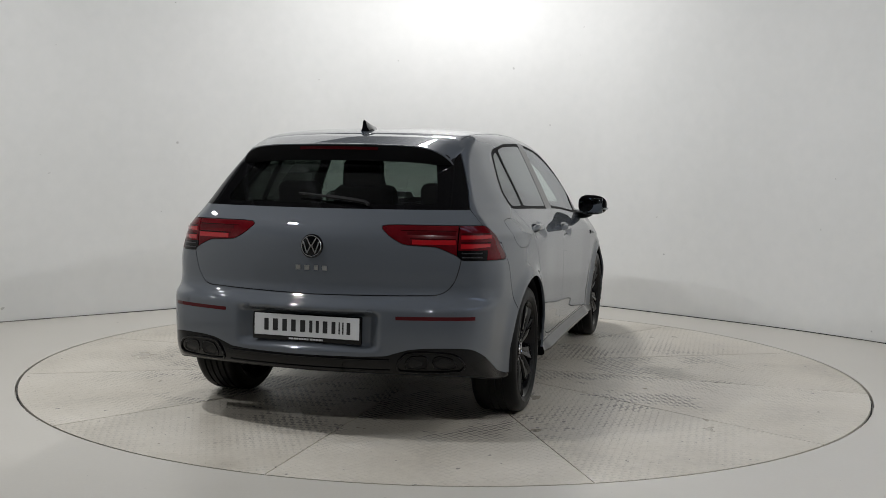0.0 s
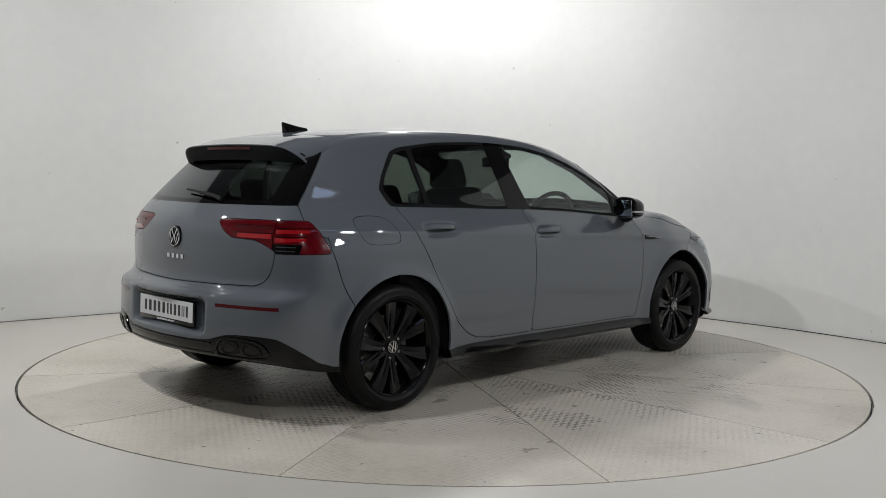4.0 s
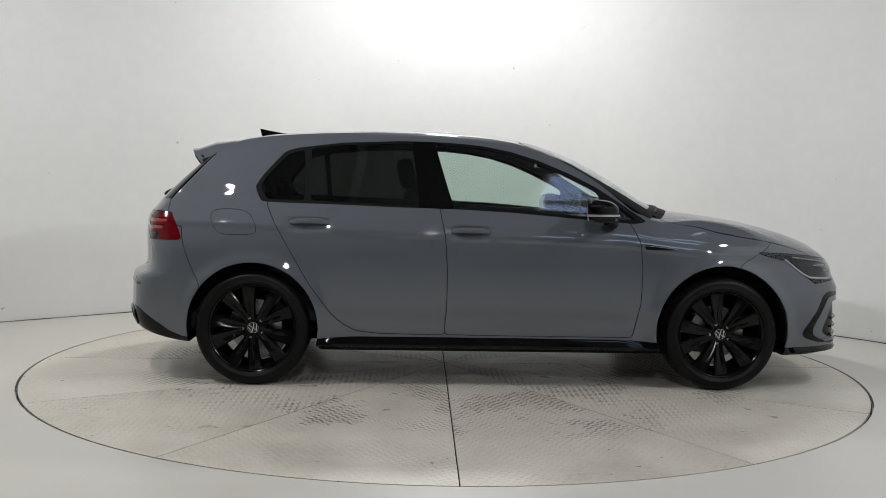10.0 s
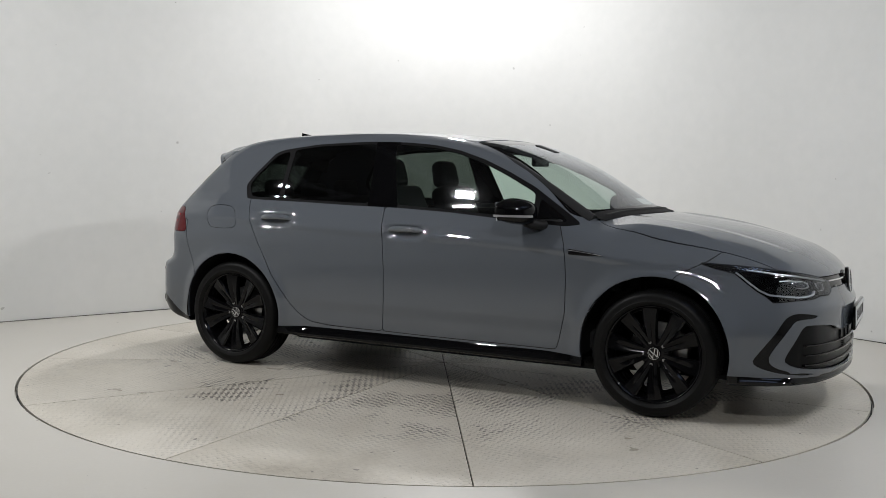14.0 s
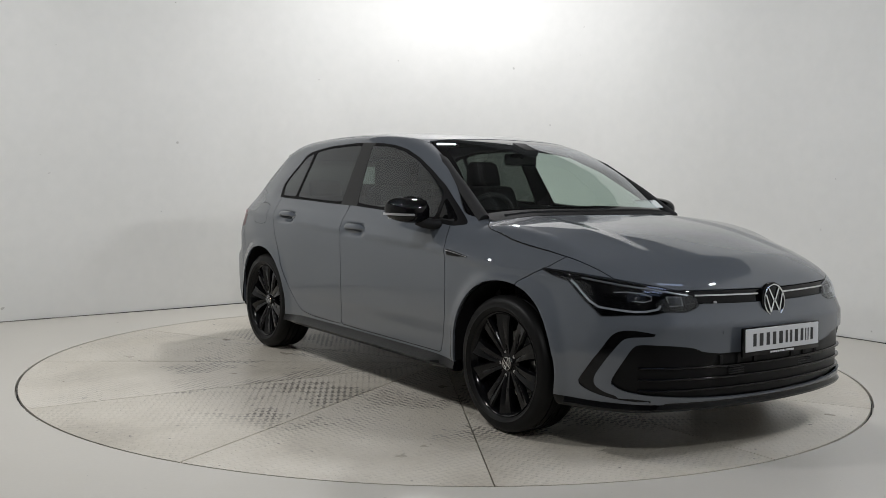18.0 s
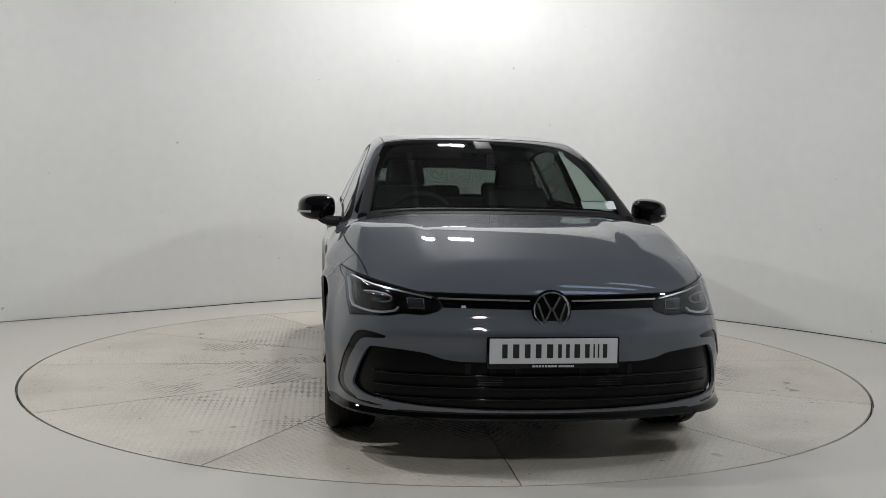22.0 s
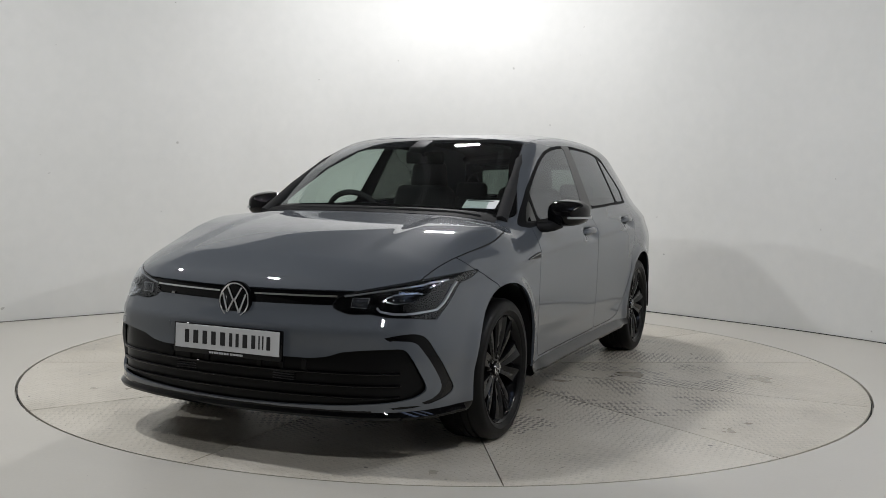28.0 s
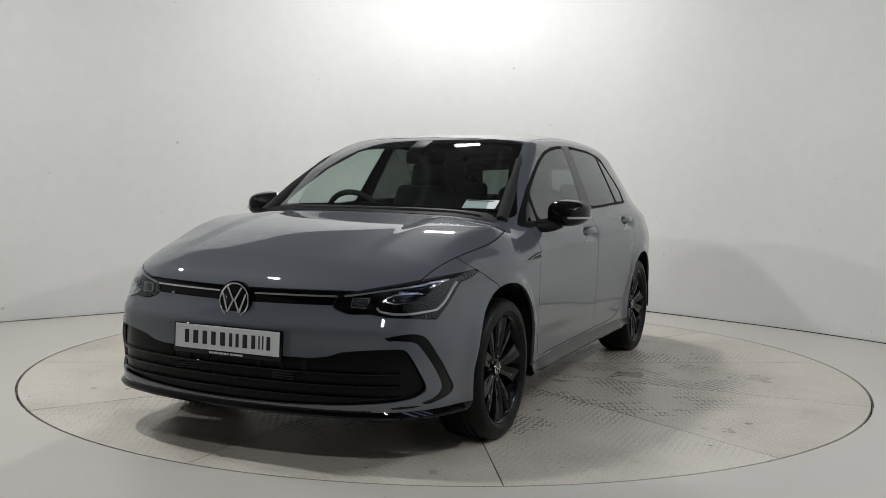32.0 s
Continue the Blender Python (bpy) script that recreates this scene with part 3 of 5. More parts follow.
def panel(name, mesh, mat, parent, label="", depth=0.012, sink=0.0, thick=True):
    """One panel of the skin, with its edges folded inwards."""
    V, T = mesh
    N = slope(V)
    N /= np.linalg.norm(N, axis=1)[:, None]
    V = V - sink * N
    if thick and len(T):
        e = np.concatenate([T[:, [0, 1]], T[:, [1, 2]], T[:, [2, 0]]])
        key = np.sort(e, 1)
        _, inv, cnt = np.unique(key, axis=0, return_inverse=True, return_counts=True)
        rim = e[cnt[inv.ravel()] == 1]
        n = len(V)
        a, b = rim[:, 0], rim[:, 1]
        m = len(rim)
        side = np.cross(V[b] - V[a], N[a])
        side /= np.maximum(np.linalg.norm(side, axis=1), 1e-9)[:, None]
        V2 = np.concatenate([V, V[a], V[b], V[b] - depth * N[b], V[a] - depth * N[a]])
        k = np.arange(m)
        F = [*T.tolist(), *np.stack([n + m + k, n + k, n + 3 * m + k, n + 2 * m + k], 1).tolist()]
        N2 = np.concatenate([N, side, side, side, side])
        return piece(name, mesh_of(name, V2, F, N2), mat, parent, label)
    return piece(name, mesh_of(name, V, T.tolist(), N), mat, parent, label)


def lining(mesh, parent, depth=0.022):
    """The dark trim on the inner side of a panel."""
    V, T = mesh
    N = slope(V)
    N /= np.linalg.norm(N, axis=1)[:, None]
    return piece("lining", mesh_of("lining", V - depth * N, T[:, ::-1].tolist(), -N), CABIN, parent, "dark inner trim")


shell = skin_mesh()


def take(g, gap=0.004):
    """Cuts the part with g < 0 out of the remaining skin, leaving a narrow joint."""
    global shell
    inner, rest = divide(*shell, g(shell[0]))
    joint = None
    if gap:
        joint, rest = divide(*rest, g(rest[0]) - gap)
    shell = rest
    return inner, joint


def cut(mesh, g):
    return divide(*mesh, g(mesh[0]))


JOINTS = []


def take_panel(name, g, mat, parent, label="", gap=0.0045, **kw):
    inner, joint = take(g, gap)
    if joint is not None and len(joint[1]):
        JOINTS.append(joint)
    ob = panel(name, inner, mat, parent, label, **kw)
    if name in ("roof", "bonnet"):
        lining(inner, ob)
    return ob


def side_of(s, g, near=0.45):
    """A region drawn on the side view, on one side of the car only."""
    return lambda V: np.maximum(g(V), near - s * V[:, 1])


def soft(points, r=0.012):
    """Rounds the corners of an outline off, over about r metres."""
    p, out = np.asarray(points, float), []
    for a, b, c in zip(np.roll(p, 1, 0), p, np.roll(p, -1, 0)):
        for q in (a, c):
            d = np.linalg.norm(q - b)
            out.append(b + (q - b) * min(r / max(d, 1e-9), 0.45))
    return chaikin(out, 1)


def poly_side(points, rounds=1):
    p = chaikin(points, rounds) if rounds else soft(points)
    return lambda V: outline_distance(p, V[:, 0], V[:, 2])


def poly_front(points, rounds=1):
    p = chaikin(points, rounds) if rounds else soft(points)
    return lambda V: outline_distance(p, V[:, 1], V[:, 2])


def mirrored(points):
    return list(points) + [(-y, z) for y, z in reversed(points)]


def both(*gs):
    return lambda V: np.maximum.reduce([g(V) for g in gs])


def beyond(axis, sign, limit):
    """Negative where sign * coordinate is over the limit."""
    return lambda V: limit - sign * V[:, axis]


# wheel openings
for sx, az, ar in ((1, ARCH_Z[0], 0.374), (-1, ARCH_Z[1], 0.365)):
    take(lambda V, sx=sx, az=az, ar=ar: np.maximum(np.hypot(V[:, 0] - sx * AXLE, np.maximum(V[:, 2], az - 0.09 + 0 * V[:, 2]) - az) - ar, np.maximum(0.60 - np.abs(V[:, 1]), V[:, 2] - 0.8)), 0)
take_panel("underbody", lambda V: V[:, 2] - BELLY(V[:, 0]) - 0.006, BLACK, car, "black plastic underbody", 0, thick=False)

# side windows
WINDOW_LINE = [(-1.283, 1.021), (-1.325, 1.106), (-1.28, 1.176), (-1.17, 1.306), (-1.10, 1.330), (-0.84, 1.364), (-0.519, 1.379), (-0.36, 1.379), (-0.2, 1.373), (-0.04, 1.359), (0.12, 1.330), (0.285, 1.280), (0.45, 1.212), (0.61, 1.134), (0.77, 1.030), (0.90, 0.944), (0.816, 0.932), (0.511, 0.954), (0.126, 0.984), (-0.194, 0.998), (-0.514, 1.003), (-0.833, 1.013)]
QUARTER = [(-1.25, 1.036), (-1.295, 1.106), (-1.262, 1.165), (-1.15, 1.292), (-1.052, 1.322), (-1.038, 1.033)]
REAR_PANE = [(-1.008, 1.031), (-1.020, 1.327), (-0.84, 1.350), (-0.519, 1.363), (-0.435, 1.363), (-0.395, 1.018), (-0.514, 1.019)]
FRONT_PANE = [(-0.205, 1.014), (-0.31, 1.362), (-0.2, 1.357), (-0.05, 1.344), (0.11, 1.315), (0.27, 1.266), (0.43, 1.198), (0.585, 1.122), (0.625, 1.098), (0.625, 0.966), (0.511, 0.970), (0.126, 1.000)]
CORNER_PANE = [(0.655, 0.962), (0.655, 1.076), (0.75, 1.016), (0.83, 0.958), (0.80, 0.953)]
BODY = {}
for s in (1, -1):
    dlo, joint = take(side_of(s, poly_side(WINDOW_LINE, 0)), 0)
    BODY[s] = {}
    for key, line, mat, lab in (("quarter", QUARTER, GLASS_DARK, "dark tinted quarter glass"), ("rear", REAR_PANE, GLASS_DARK, "dark tinted privacy glass"), ("front", FRONT_PANE, GLASS_CLEAR, "clear greenish glass"), ("corner", CORNER_PANE, GLOSS_BLACK, "gloss black corner trim")):
        g = poly_side(line, 0)
        pane, dlo = cut(dlo, g)
        BODY[s][key] = (pane, mat, lab)
    pillar, dlo = cut(dlo, poly_side([(-0.445, 1.39), (-0.28, 1.39), (-0.195, 0.99), (-0.40, 0.99)], 0))
    BODY[s]["pillar"], BODY[s]["frame"] = pillar, dlo

# windscreen, bonnet, lamps and nose
SCREEN = mirrored([(0.0, 1.017), (-0.40, 1.006), (-0.66, 0.983), (-0.735, 0.985), (-0.718, 1.03), (-0.555, 1.355), (-0.52, 1.382), (-0.3, 1.397), (0.0, 1.402)][::-1])
SCREEN_IN = mirrored([(0.0, 1.040), (-0.40, 1.029), (-0.64, 1.012), (-0.688, 1.03), (-0.530, 1.335), (-0.48, 1.360), (-0.3, 1.372), (0.0, 1.377)][::-1])
screen, joint = take(both(poly_front(SCREEN, 2), beyond(0, 1, 0.05)), 0.004)
JOINTS.append(joint)
pane, band = cut(screen, poly_front(SCREEN_IN, 2))
windscreen = panel("windscreen", pane, GLASS_SCREEN, car, "clear windscreen glass", 0.005)
panel("windscreen_band", band, GLOSS_BLACK, windscreen, "black printed border")

LAMP = [(0.90, 0.800), (0.90, 0.60), (0.78, 0.610), (0.72, 0.621), (0.64, 0.625), (0.584, 0.638), (0.50, 0.633), (0.43, 0.655), (0.43, 0.676), (0.46, 0.706), (0.66, 0.748)]
LAMP_BACK = [(1.45, 0.83), (1.520, 0.782), (1.600, 0.758), (1.685, 0.741), (1.732, 0.703), (1.786, 0.664), (1.836, 0.634), (1.93, 0.56)]
headlights = {}
for s in (1, -1):
    headlights[s], joint = take(both(poly_front([(s * y, z) for y, z in LAMP], 0), lambda V: line_distance(LAMP_BACK, V[:, 0], V[:, 2]), beyond(0, 1, 1.45)), 0.004)
    JOINTS.append(joint)
bar, joint = take(both(lambda V: np.abs(V[:, 2] - 0.687 - 0.012 * np.abs(V[:, 1])) - 0.026, beyond(0, 1, 1.9), lambda V: np.abs(V[:, 1]) - 0.50), 0.003)
BONNET = [(1.11, 0.0), (1.09, -0.3), (1.02, -0.58), (0.945, -0.655), (1.02, -0.735), (1.12, -0.782), (1.25, -0.796), (1.352, -0.789), (1.532, -0.765), (1.669, -0.738), (1.84, -0.712), (1.95, -0.69), (2.3, -0.60), (2.5, -0.3), (2.5, 0.0)]
bonnet_line = chaikin(BONNET + [(x, -y) for x, y in reversed(BONNET)], 1)
bonnet = take_panel("bonnet", both(lambda V: outline_distance(bonnet_line, V[:, 0], V[:, 1]), lambda V: 0.716 + 0.012 * np.abs(V[:, 1]) - V[:, 2]), PAINT, car, "grey painted bonnet")

# front bumper: dark intake inside a grey bracket, ringed by black
INTAKE = mirrored([(0.0, 0.456), (-0.36, 0.456), (-0.436, 0.466), (-0.485, 0.486), (-0.586, 0.497), (-0.698, 0.503), (-0.719, 0.493), (-0.743, 0.440), (-0.762, 0.381), (-0.776, 0.332), (-0.764, 0.316), (-0.734, 0.298), (-0.684, 0.290), (-0.609, 0.283), (-0.48, 0.272), (-0.24, 0.262), (0.0, 0.260)][::-1])
intake, joint = take(both(poly_front(INTAKE, 0), beyond(0, 1, 1.6)), 0)
for s in (1, -1):
    ring_line = [(2.076, 0.5355), (2.066, 0.541), (2.022, 0.556), (1.964, 0.560), (1.925, 0.540), (1.887, 0.468), (1.829, 0.388), (1.781, 0.321), (1.815, 0.297), (1.875, 0.279), (1.935, 0.267), (2.06, 0.255), (2.06, 0.265), (1.946, 0.280), (1.889, 0.298), (1.855, 0.325), (1.866, 0.366), (1.911, 0.434), (1.948, 0.494), (1.969, 0.527), (2.026, 0.533), (2.06, 0.531)]
    ring, joint = take(side_of(s, poly_side(ring_line, 0), 0.50), 0)
    BODY[s]["claw"] = ring
splitter, joint = take(both(lambda V: V[:, 2] - 0.240 - 0.02 * np.abs(V[:, 1]) ** 4, beyond(0, 1, 1.60)), 0)
front_bumper = take_panel("front_bumper", lambda V: np.maximum(line_distance([(1.38, -0.2), (1.385, 0.67), (1.422, 0.716), (1.494, 0.757), (1.56, 0.79), (1.7, 0.9)][::-1], V[:, 0], V[:, 2]), 1.36 - V[:, 0]), PAINT, car, "grey painted front bumper")
panel("splitter", splitter, GLOSS_BLACK, front_bumper, "gloss black lower lip")
for s in (1, -1):
    panel("bracket_trim", BODY[s]["claw"], GLOSS_BLACK, front_bumper, "gloss black bracket trim", sink=0.004, depth=0.02)

# tail lamps, tailgate, rear bumper
TAIL_SIDE = [(-2.4, 0.958), (-1.84, 0.958), (-1.783, 0.957), (-1.710, 0.812), (-1.74, 0.806), (-2.4, 0.806)]
TAIL_REAR = [(0.31, 0.948), (0.36, 0.905), (0.42, 0.872), (0.56, 0.866), (0.63, 0.836), (0.67, 0.812), (0.67, 0.79), (1.1, 0.79), (1.1, 1.0), (0.32, 0.955)]
tails = {}
for s in (1, -1):
    tails[s], joint = take(both(poly_side(TAIL_SIDE, 0), poly_front([(s * y, z) for y, z in TAIL_REAR], 0), beyond(0, -1, 1.4)), 0.0035)
    JOINTS.append(joint)
RAIL = [(-1.46, 1.50), (-1.497, 1.353), (-1.592, 1.273), (-1.65, 1.207), (-1.803, 1.031), (-1.812, 0.94), (-1.81, 0.6)]
GATE_LOW = mirrored([(0.0, 0.640), (-0.56, 0.648), (-0.605, 0.664), (-0.64, 0.71), (-0.662, 0.79), (-0.665, 0.85), (-0.9, 0.88), (-0.9, 1.7), (0.0, 1.7)][::-1])
gate, joint = take(both(lambda V: line_distance(RAIL[::-1], V[:, 0], V[:, 2]), poly_front(GATE_LOW, 0), beyond(0, -1, 1.0)), 0.0045)
JOINTS.append(joint)
REAR_GLASS = mirrored([(0.0, 1.024), (-0.50, 1.026), (-0.70, 1.028), (-0.68, 1.10), (-0.64, 1.215), (-0.575, 1.29), (-0.52, 1.325), (-0.2, 1.345), (0.0, 1.345)][::-1])
back_glass, gate = cut(gate, poly_front(REAR_GLASS, 0))
REAR_IN = mirrored([(0.0, 1.045), (-0.47, 1.047), (-0.53, 1.055), (-0.525, 1.09), (-0.45, 1.29), (-0.2, 1.32), (0.0, 1.32)][::-1])
back_pane, back_band = cut(back_glass, poly_front(REAR_IN, 1))
tailgate = panel("tailgate", gate, PAINT, car, "grey painted tailgate")
lining(gate, tailgate)
rear_window = panel("rear_window", back_pane, GLASS_REAR, tailgate, "dark tinted rear window", 0.005)
panel("window_border", back_band, GLOSS_BLACK, tailgate, "gloss black window border")

DIFFUSER = mirrored([(0.0, 0.372), (-0.36, 0.376), (-0.42, 0.396), (-0.50, 0.418), (-0.68, 0.420), (-0.74, 0.412), (-0.80, 0.390), (-0.95, 0.34), (-0.95, 0.0), (0.0, 0.0)][::-1])
diffuser, joint = take(both(poly_front(DIFFUSER, 1), beyond(0, -1, 1.62), lambda V: line_distance([(-1.5, 0.258), (-1.70, 0.266), (-1.775, 0.290), (-1.87, 0.350), (-2.0, 0.432), (-2.2, 0.56)], V[:, 0], V[:, 2])), 0.002)
rear_bumper = take_panel("rear_bumper", both(lambda V: line_distance([(-1.60, 0.0), (-1.61, 0.56), (-1.66, 0.66), (-1.69, 0.74), (-1.715, 0.83), (-1.72, 1.0)], V[:, 0], V[:, 2]), lambda V: V[:, 2] - 0.88), PAINT, car, "grey painted rear bumper")
panel("diffuser", diffuser, GLOSS_BLACK, rear_bumper, "gloss black lower valance")
# doors, sills, wings, roof
SEAM_A = [(0.775, 1.05), (0.788, 0.940), (0.838, 0.834), (0.853, 0.678), (0.850, 0.488), (0.809, 0.298), (0.80, 0.0)]
SEAM_B = [(-0.300, 1.1), (-0.280, 1.0), (-0.246, 0.846), (-0.233, 0.659), (-0.233, 0.470), (-0.246, 0.324), (-0.25, 0.0)]
SEAM_C = [(-1.30, 1.1), (-1.253, 1.02), (-1.193, 0.907), (-1.13, 0.799), (-1.004, 0.581), (-0.877, 0.409), (-0.813, 0.354), (-0.74, 0.316), (-0.6, 0.302), (-0.3, 0.300)]
doors = {}
for s in (1, -1):
    sill = take_panel("side_skirt", side_of(s, both(lambda V: V[:, 2] - 0.268, lambda V: np.abs(V[:, 0]) - 1.1), 0.5), GLOSS_BLACK, car, "gloss black side skirt", 0.002)
    fd = take_panel("front_door", side_of(s, poly_side(SEAM_A[1:-1] + [(0.77, 0.297), (-0.246, 0.297)] + SEAM_B[1:-2][::-1] + [(0.2, 1.04), (0.75, 0.99)], 0), 0.6), PAINT, car, "grey painted front door")
    rd = take_panel("rear_door", side_of(s, poly_side(SEAM_B[1:-1] + [(-0.25, 0.298), (-0.60, 0.302)] + SEAM_C[1:-2][::-1] + [(-1.2, 1.05), (-0.7, 1.06)], 0), 0.6), PAINT, car, "grey painted rear door")
    doors[s] = (fd, rd)
    for key, owner, nm in (("front", fd, "window_pane"), ("rear", rd, "window_pane"), ("quarter", rd, "quarter_pane"), ("corner", fd, "corner_trim")):
        pane, mat, lab = BODY[s][key]
        panel(nm, pane, mat, owner, lab, 0.004, 0.002)
    panel("pillar_trim", BODY[s]["pillar"], GLOSS_BLACK, fd, "gloss black pillar trim", 0.004, 0.001)
    panel("window_frame", BODY[s]["frame"], MATT_BLACK, fd, "black window frame", 0.012)
FLAP = [(-1.561, 0.946), (-1.53, 0.978), (-1.40, 0.978), (-1.333, 0.955), (-1.293, 0.875), (-1.308, 0.842), (-1.483, 0.840), (-1.525, 0.865)]
take_panel("fuel_flap", side_of(-1, poly_side(FLAP, 2), 0.6), PAINT, car, "grey painted fuel flap", 0.003)
take_panel("roof", both(lambda V: np.abs(V[:, 1]) - 0.545 + 0.02 * step(-0.6, -1.5, V[:, 0]), lambda V: 1.25 - V[:, 2]), PAINT, car, "grey painted roof", 0.004)
for s in (1, -1):
    take_panel("wing", side_of(s, lambda V: line_distance([(0.80, -0.1), (0.809, 0.298), (0.850, 0.488), (0.853, 0.678), (0.838, 0.834), (0.788, 0.94), (0.86, 1.02), (0.98, 1.2)], V[:, 0], V[:, 2]), 0.2), PAINT, car, "grey painted front wing", 0.0)
for s in (1, -1):
    inner, joint = take(lambda V, s=s: -s * V[:, 1], 0)
    lining(inner, panel("body_side", inner, PAINT, car, "grey painted body side"))
JV, JT, n0 = [], [], 0
for v, t in JOINTS:
    if len(t):
        nn = slope(v)
        JV.append(v - 0.009 * nn / np.linalg.norm(nn, axis=1)[:, None])
        JT.append(t + n0)
        n0 += len(v)
piece("panel_joints", mesh_of("panel_joints", np.concatenate(JV), np.concatenate(JT).tolist()), DARK_GAP, car, "dark joints between the panels")
panel("upper_grille", bar, GLOSS_BLACK, front_bumper, "gloss black grille strip", depth=0.02, sink=0.006)
panel("intake", intake, VOID, front_bumper, "black lower air intake", depth=0.02, sink=0.02)


# ---- places on the skin ----
def on_skin(axis, sign, a, b, sink=0.0):
    """The point of the skin met when coming in along an axis, at the two other coordinates."""
    lo, hi = 0.0, 2.6
    o = [k for k in range(3) if k != axis]

    def at(d):
        p = np.zeros((1, 3))
        p[0, axis], p[0, o[0]], p[0, o[1]] = sign * d, a, b
        return p

    if axis == 2:
        lo = 0.5
    for _ in range(40):
        mid = (lo + hi) / 2
        if skin(at(mid))[0] > 0:
            hi = mid
        else:
            lo = mid
    p = at(hi)
    n = slope(p)[0]
    n /= np.linalg.norm(n)
    return Vector(p[0] - sink * n), Vector(n)


def front_at(y, z, sink=0.0):
    return on_skin(0, 1, y, z, sink)[0]


def rear_at(y, z, sink=0.0):
    return on_skin(0, -1, y, z, sink)[0]


def side_at(s, x, z, sink=0.0):
    return on_skin(1, s, x, z, sink)[0]


def seat_on(normal, at, up=(0, 0, 1)):
    """A frame at a point of the skin: z outwards, y upwards."""
    z = Vector(normal).normalized()
    x = Vector(up).cross(z).normalized()
    y = z.cross(x)
    return Matrix.Translation(at) @ Matrix((x, y, z)).transposed().to_4x4()


def strip(points, width, lift, mat, name, parent, label="", thick=0.004):
    """A flat moulded band along a path, with a given outward direction at each point: [(point, outward, across)]."""
    bm = bmesh.new()
    rows = []
    for p, out, across in points:
        a, o = Vector(across).normalized() * width / 2, Vector(out).normalized()
        q = Vector(p) + o * lift
        rows.append([bm.verts.new(v) for v in (q - a - o * thick, q - a, q + a, q + a - o * thick)])
    for p, q in zip(rows, rows[1:]):
        for j in range(4):
            bm.faces.new((p[j], p[(j + 1) % 4], q[(j + 1) % 4], q[j]))
    bm.faces.new(rows[0][::-1])
    bm.faces.new(rows[-1])
    bmesh.ops.recalc_face_normals(bm, faces=bm.faces)
    return part(name, bm, mat, parent, label, angle=35)


def skin_strip(path, sink, width, mat, name, parent, label="", thick=0.006, shoot=None):
    """A band that lies along the skin, or a little under it, through points of one view."""
    got = [(shoot or (lambda a, b: on_skin(0, 1, a, b, sink)))(a, b) for a, b in path]
    rows = []
    for k, (p, n) in enumerate(got):
        d = got[min(k + 1, len(got) - 1)][0] - got[max(k - 1, 0)][0]
        rows.append((p, n, n.cross(d)))
    return strip(rows, width, 0.0, mat, name, parent, label, thick)


def loft(rows, close=True):
    bm = bmesh.new()
    vs = [[bm.verts.new(p) for p in r] for r in rows]
    n = len(rows[0])
    for p, q in zip(vs, vs[1:]):
        for j in range(n if close else n - 1):
            bm.faces.new((p[j], p[(j + 1) % n], q[(j + 1) % n], q[j]))
    bm.faces.new(vs[0][::-1])
    bm.faces.new(vs[-1])
    bmesh.ops.recalc_face_normals(bm, faces=bm.faces)
    return bm


# ---- wheels ----
def blade(a0, a1, lean):
    """One flared spoke from the hub to the rim, with a groove along it and bevelled edges."""
    bm = bmesh.new()
    rows = []
    for k in range(9):
        f = k / 8
        r, a = 0.036 + 0.197 * f, a0 + (a1 - a0) * f
        w, z, t = 0.038 + 0.050 * f**1.1, 0.064 + 0.026 * math.sin(f * math.pi / 2), 0.034 - 0.012 * f
        c, d = Vector((r * math.cos(a), r * math.sin(a), 0)), Vector((-math.sin(a), math.cos(a), 0))
        g = 0.003 * math.sin(math.pi * min(1.0, 0.1 + f))
        edge = [(-1, -t), (-1, -0.009), (-0.78, 0.0), (-0.10, -0.002), (0.0, -0.002 - g), (0.10, -0.002), (0.78, 0.0), (1, -0.009), (1, -t)]
        rows.append([bm.verts.new(c + d * q * w / 2 + Vector((0, 0, z + h - lean * 0.010 * f * q))) for q, h in edge])
    n = len(rows[0])
    for p, q in zip(rows, rows[1:]):
        for j in range(n):
            bm.faces.new((p[j], p[(j + 1) % n], q[(j + 1) % n], q[j]))
    bm.faces.new(rows[0][::-1])
    bm.faces.new(rows[-1])
    bmesh.ops.recalc_face_normals(bm, faces=bm.faces)
    return bm


def emblem(name, r, parent, m, label, deep=True):
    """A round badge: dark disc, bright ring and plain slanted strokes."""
    e = part(name, lathe([(0.0, -0.012), (r, -0.012), (r, 0.004), (r * 0.93, 0.007), (0.0, 0.007)], 40, m), GLOSS_BLACK, parent, label)
    home = e if deep else parent
    part("badge_ring", lathe([(r * 0.82, 0.004), (r * 0.82, 0.010), (r * 0.845, 0.012), (r * 0.885, 0.012), (r * 0.91, 0.010), (r * 0.91, 0.004)], 40, m, True), CHROME, home, "bright metal ring", angle=20)
    for x0, y0, x1, y1 in ((-0.42, 0.66, -0.02, -0.06), (0.42, 0.66, 0.02, -0.06), (-0.70, 0.34, -0.36, -0.62), (-0.36, -0.62, 0.0, 0.10), (0.70, 0.34, 0.36, -0.62), (0.36, -0.62, 0.0, 0.10)):
        d = Vector((x1 - x0, y1 - y0, 0)) * r
        mm = m @ Matrix.Translation((r * (x0 + x1) / 2, r * (y0 + y1) / 2, 0.008)) @ Matrix.Rotation(math.atan2(d.y, d.x), 4, "Z")
        bm = bmesh.new()
        box(bm, (0, 0, 0), (d.length, r * 0.10, 0.007), mm)
        part("badge_stroke", bm, CHROME, home, "", smooth=False)
    return e


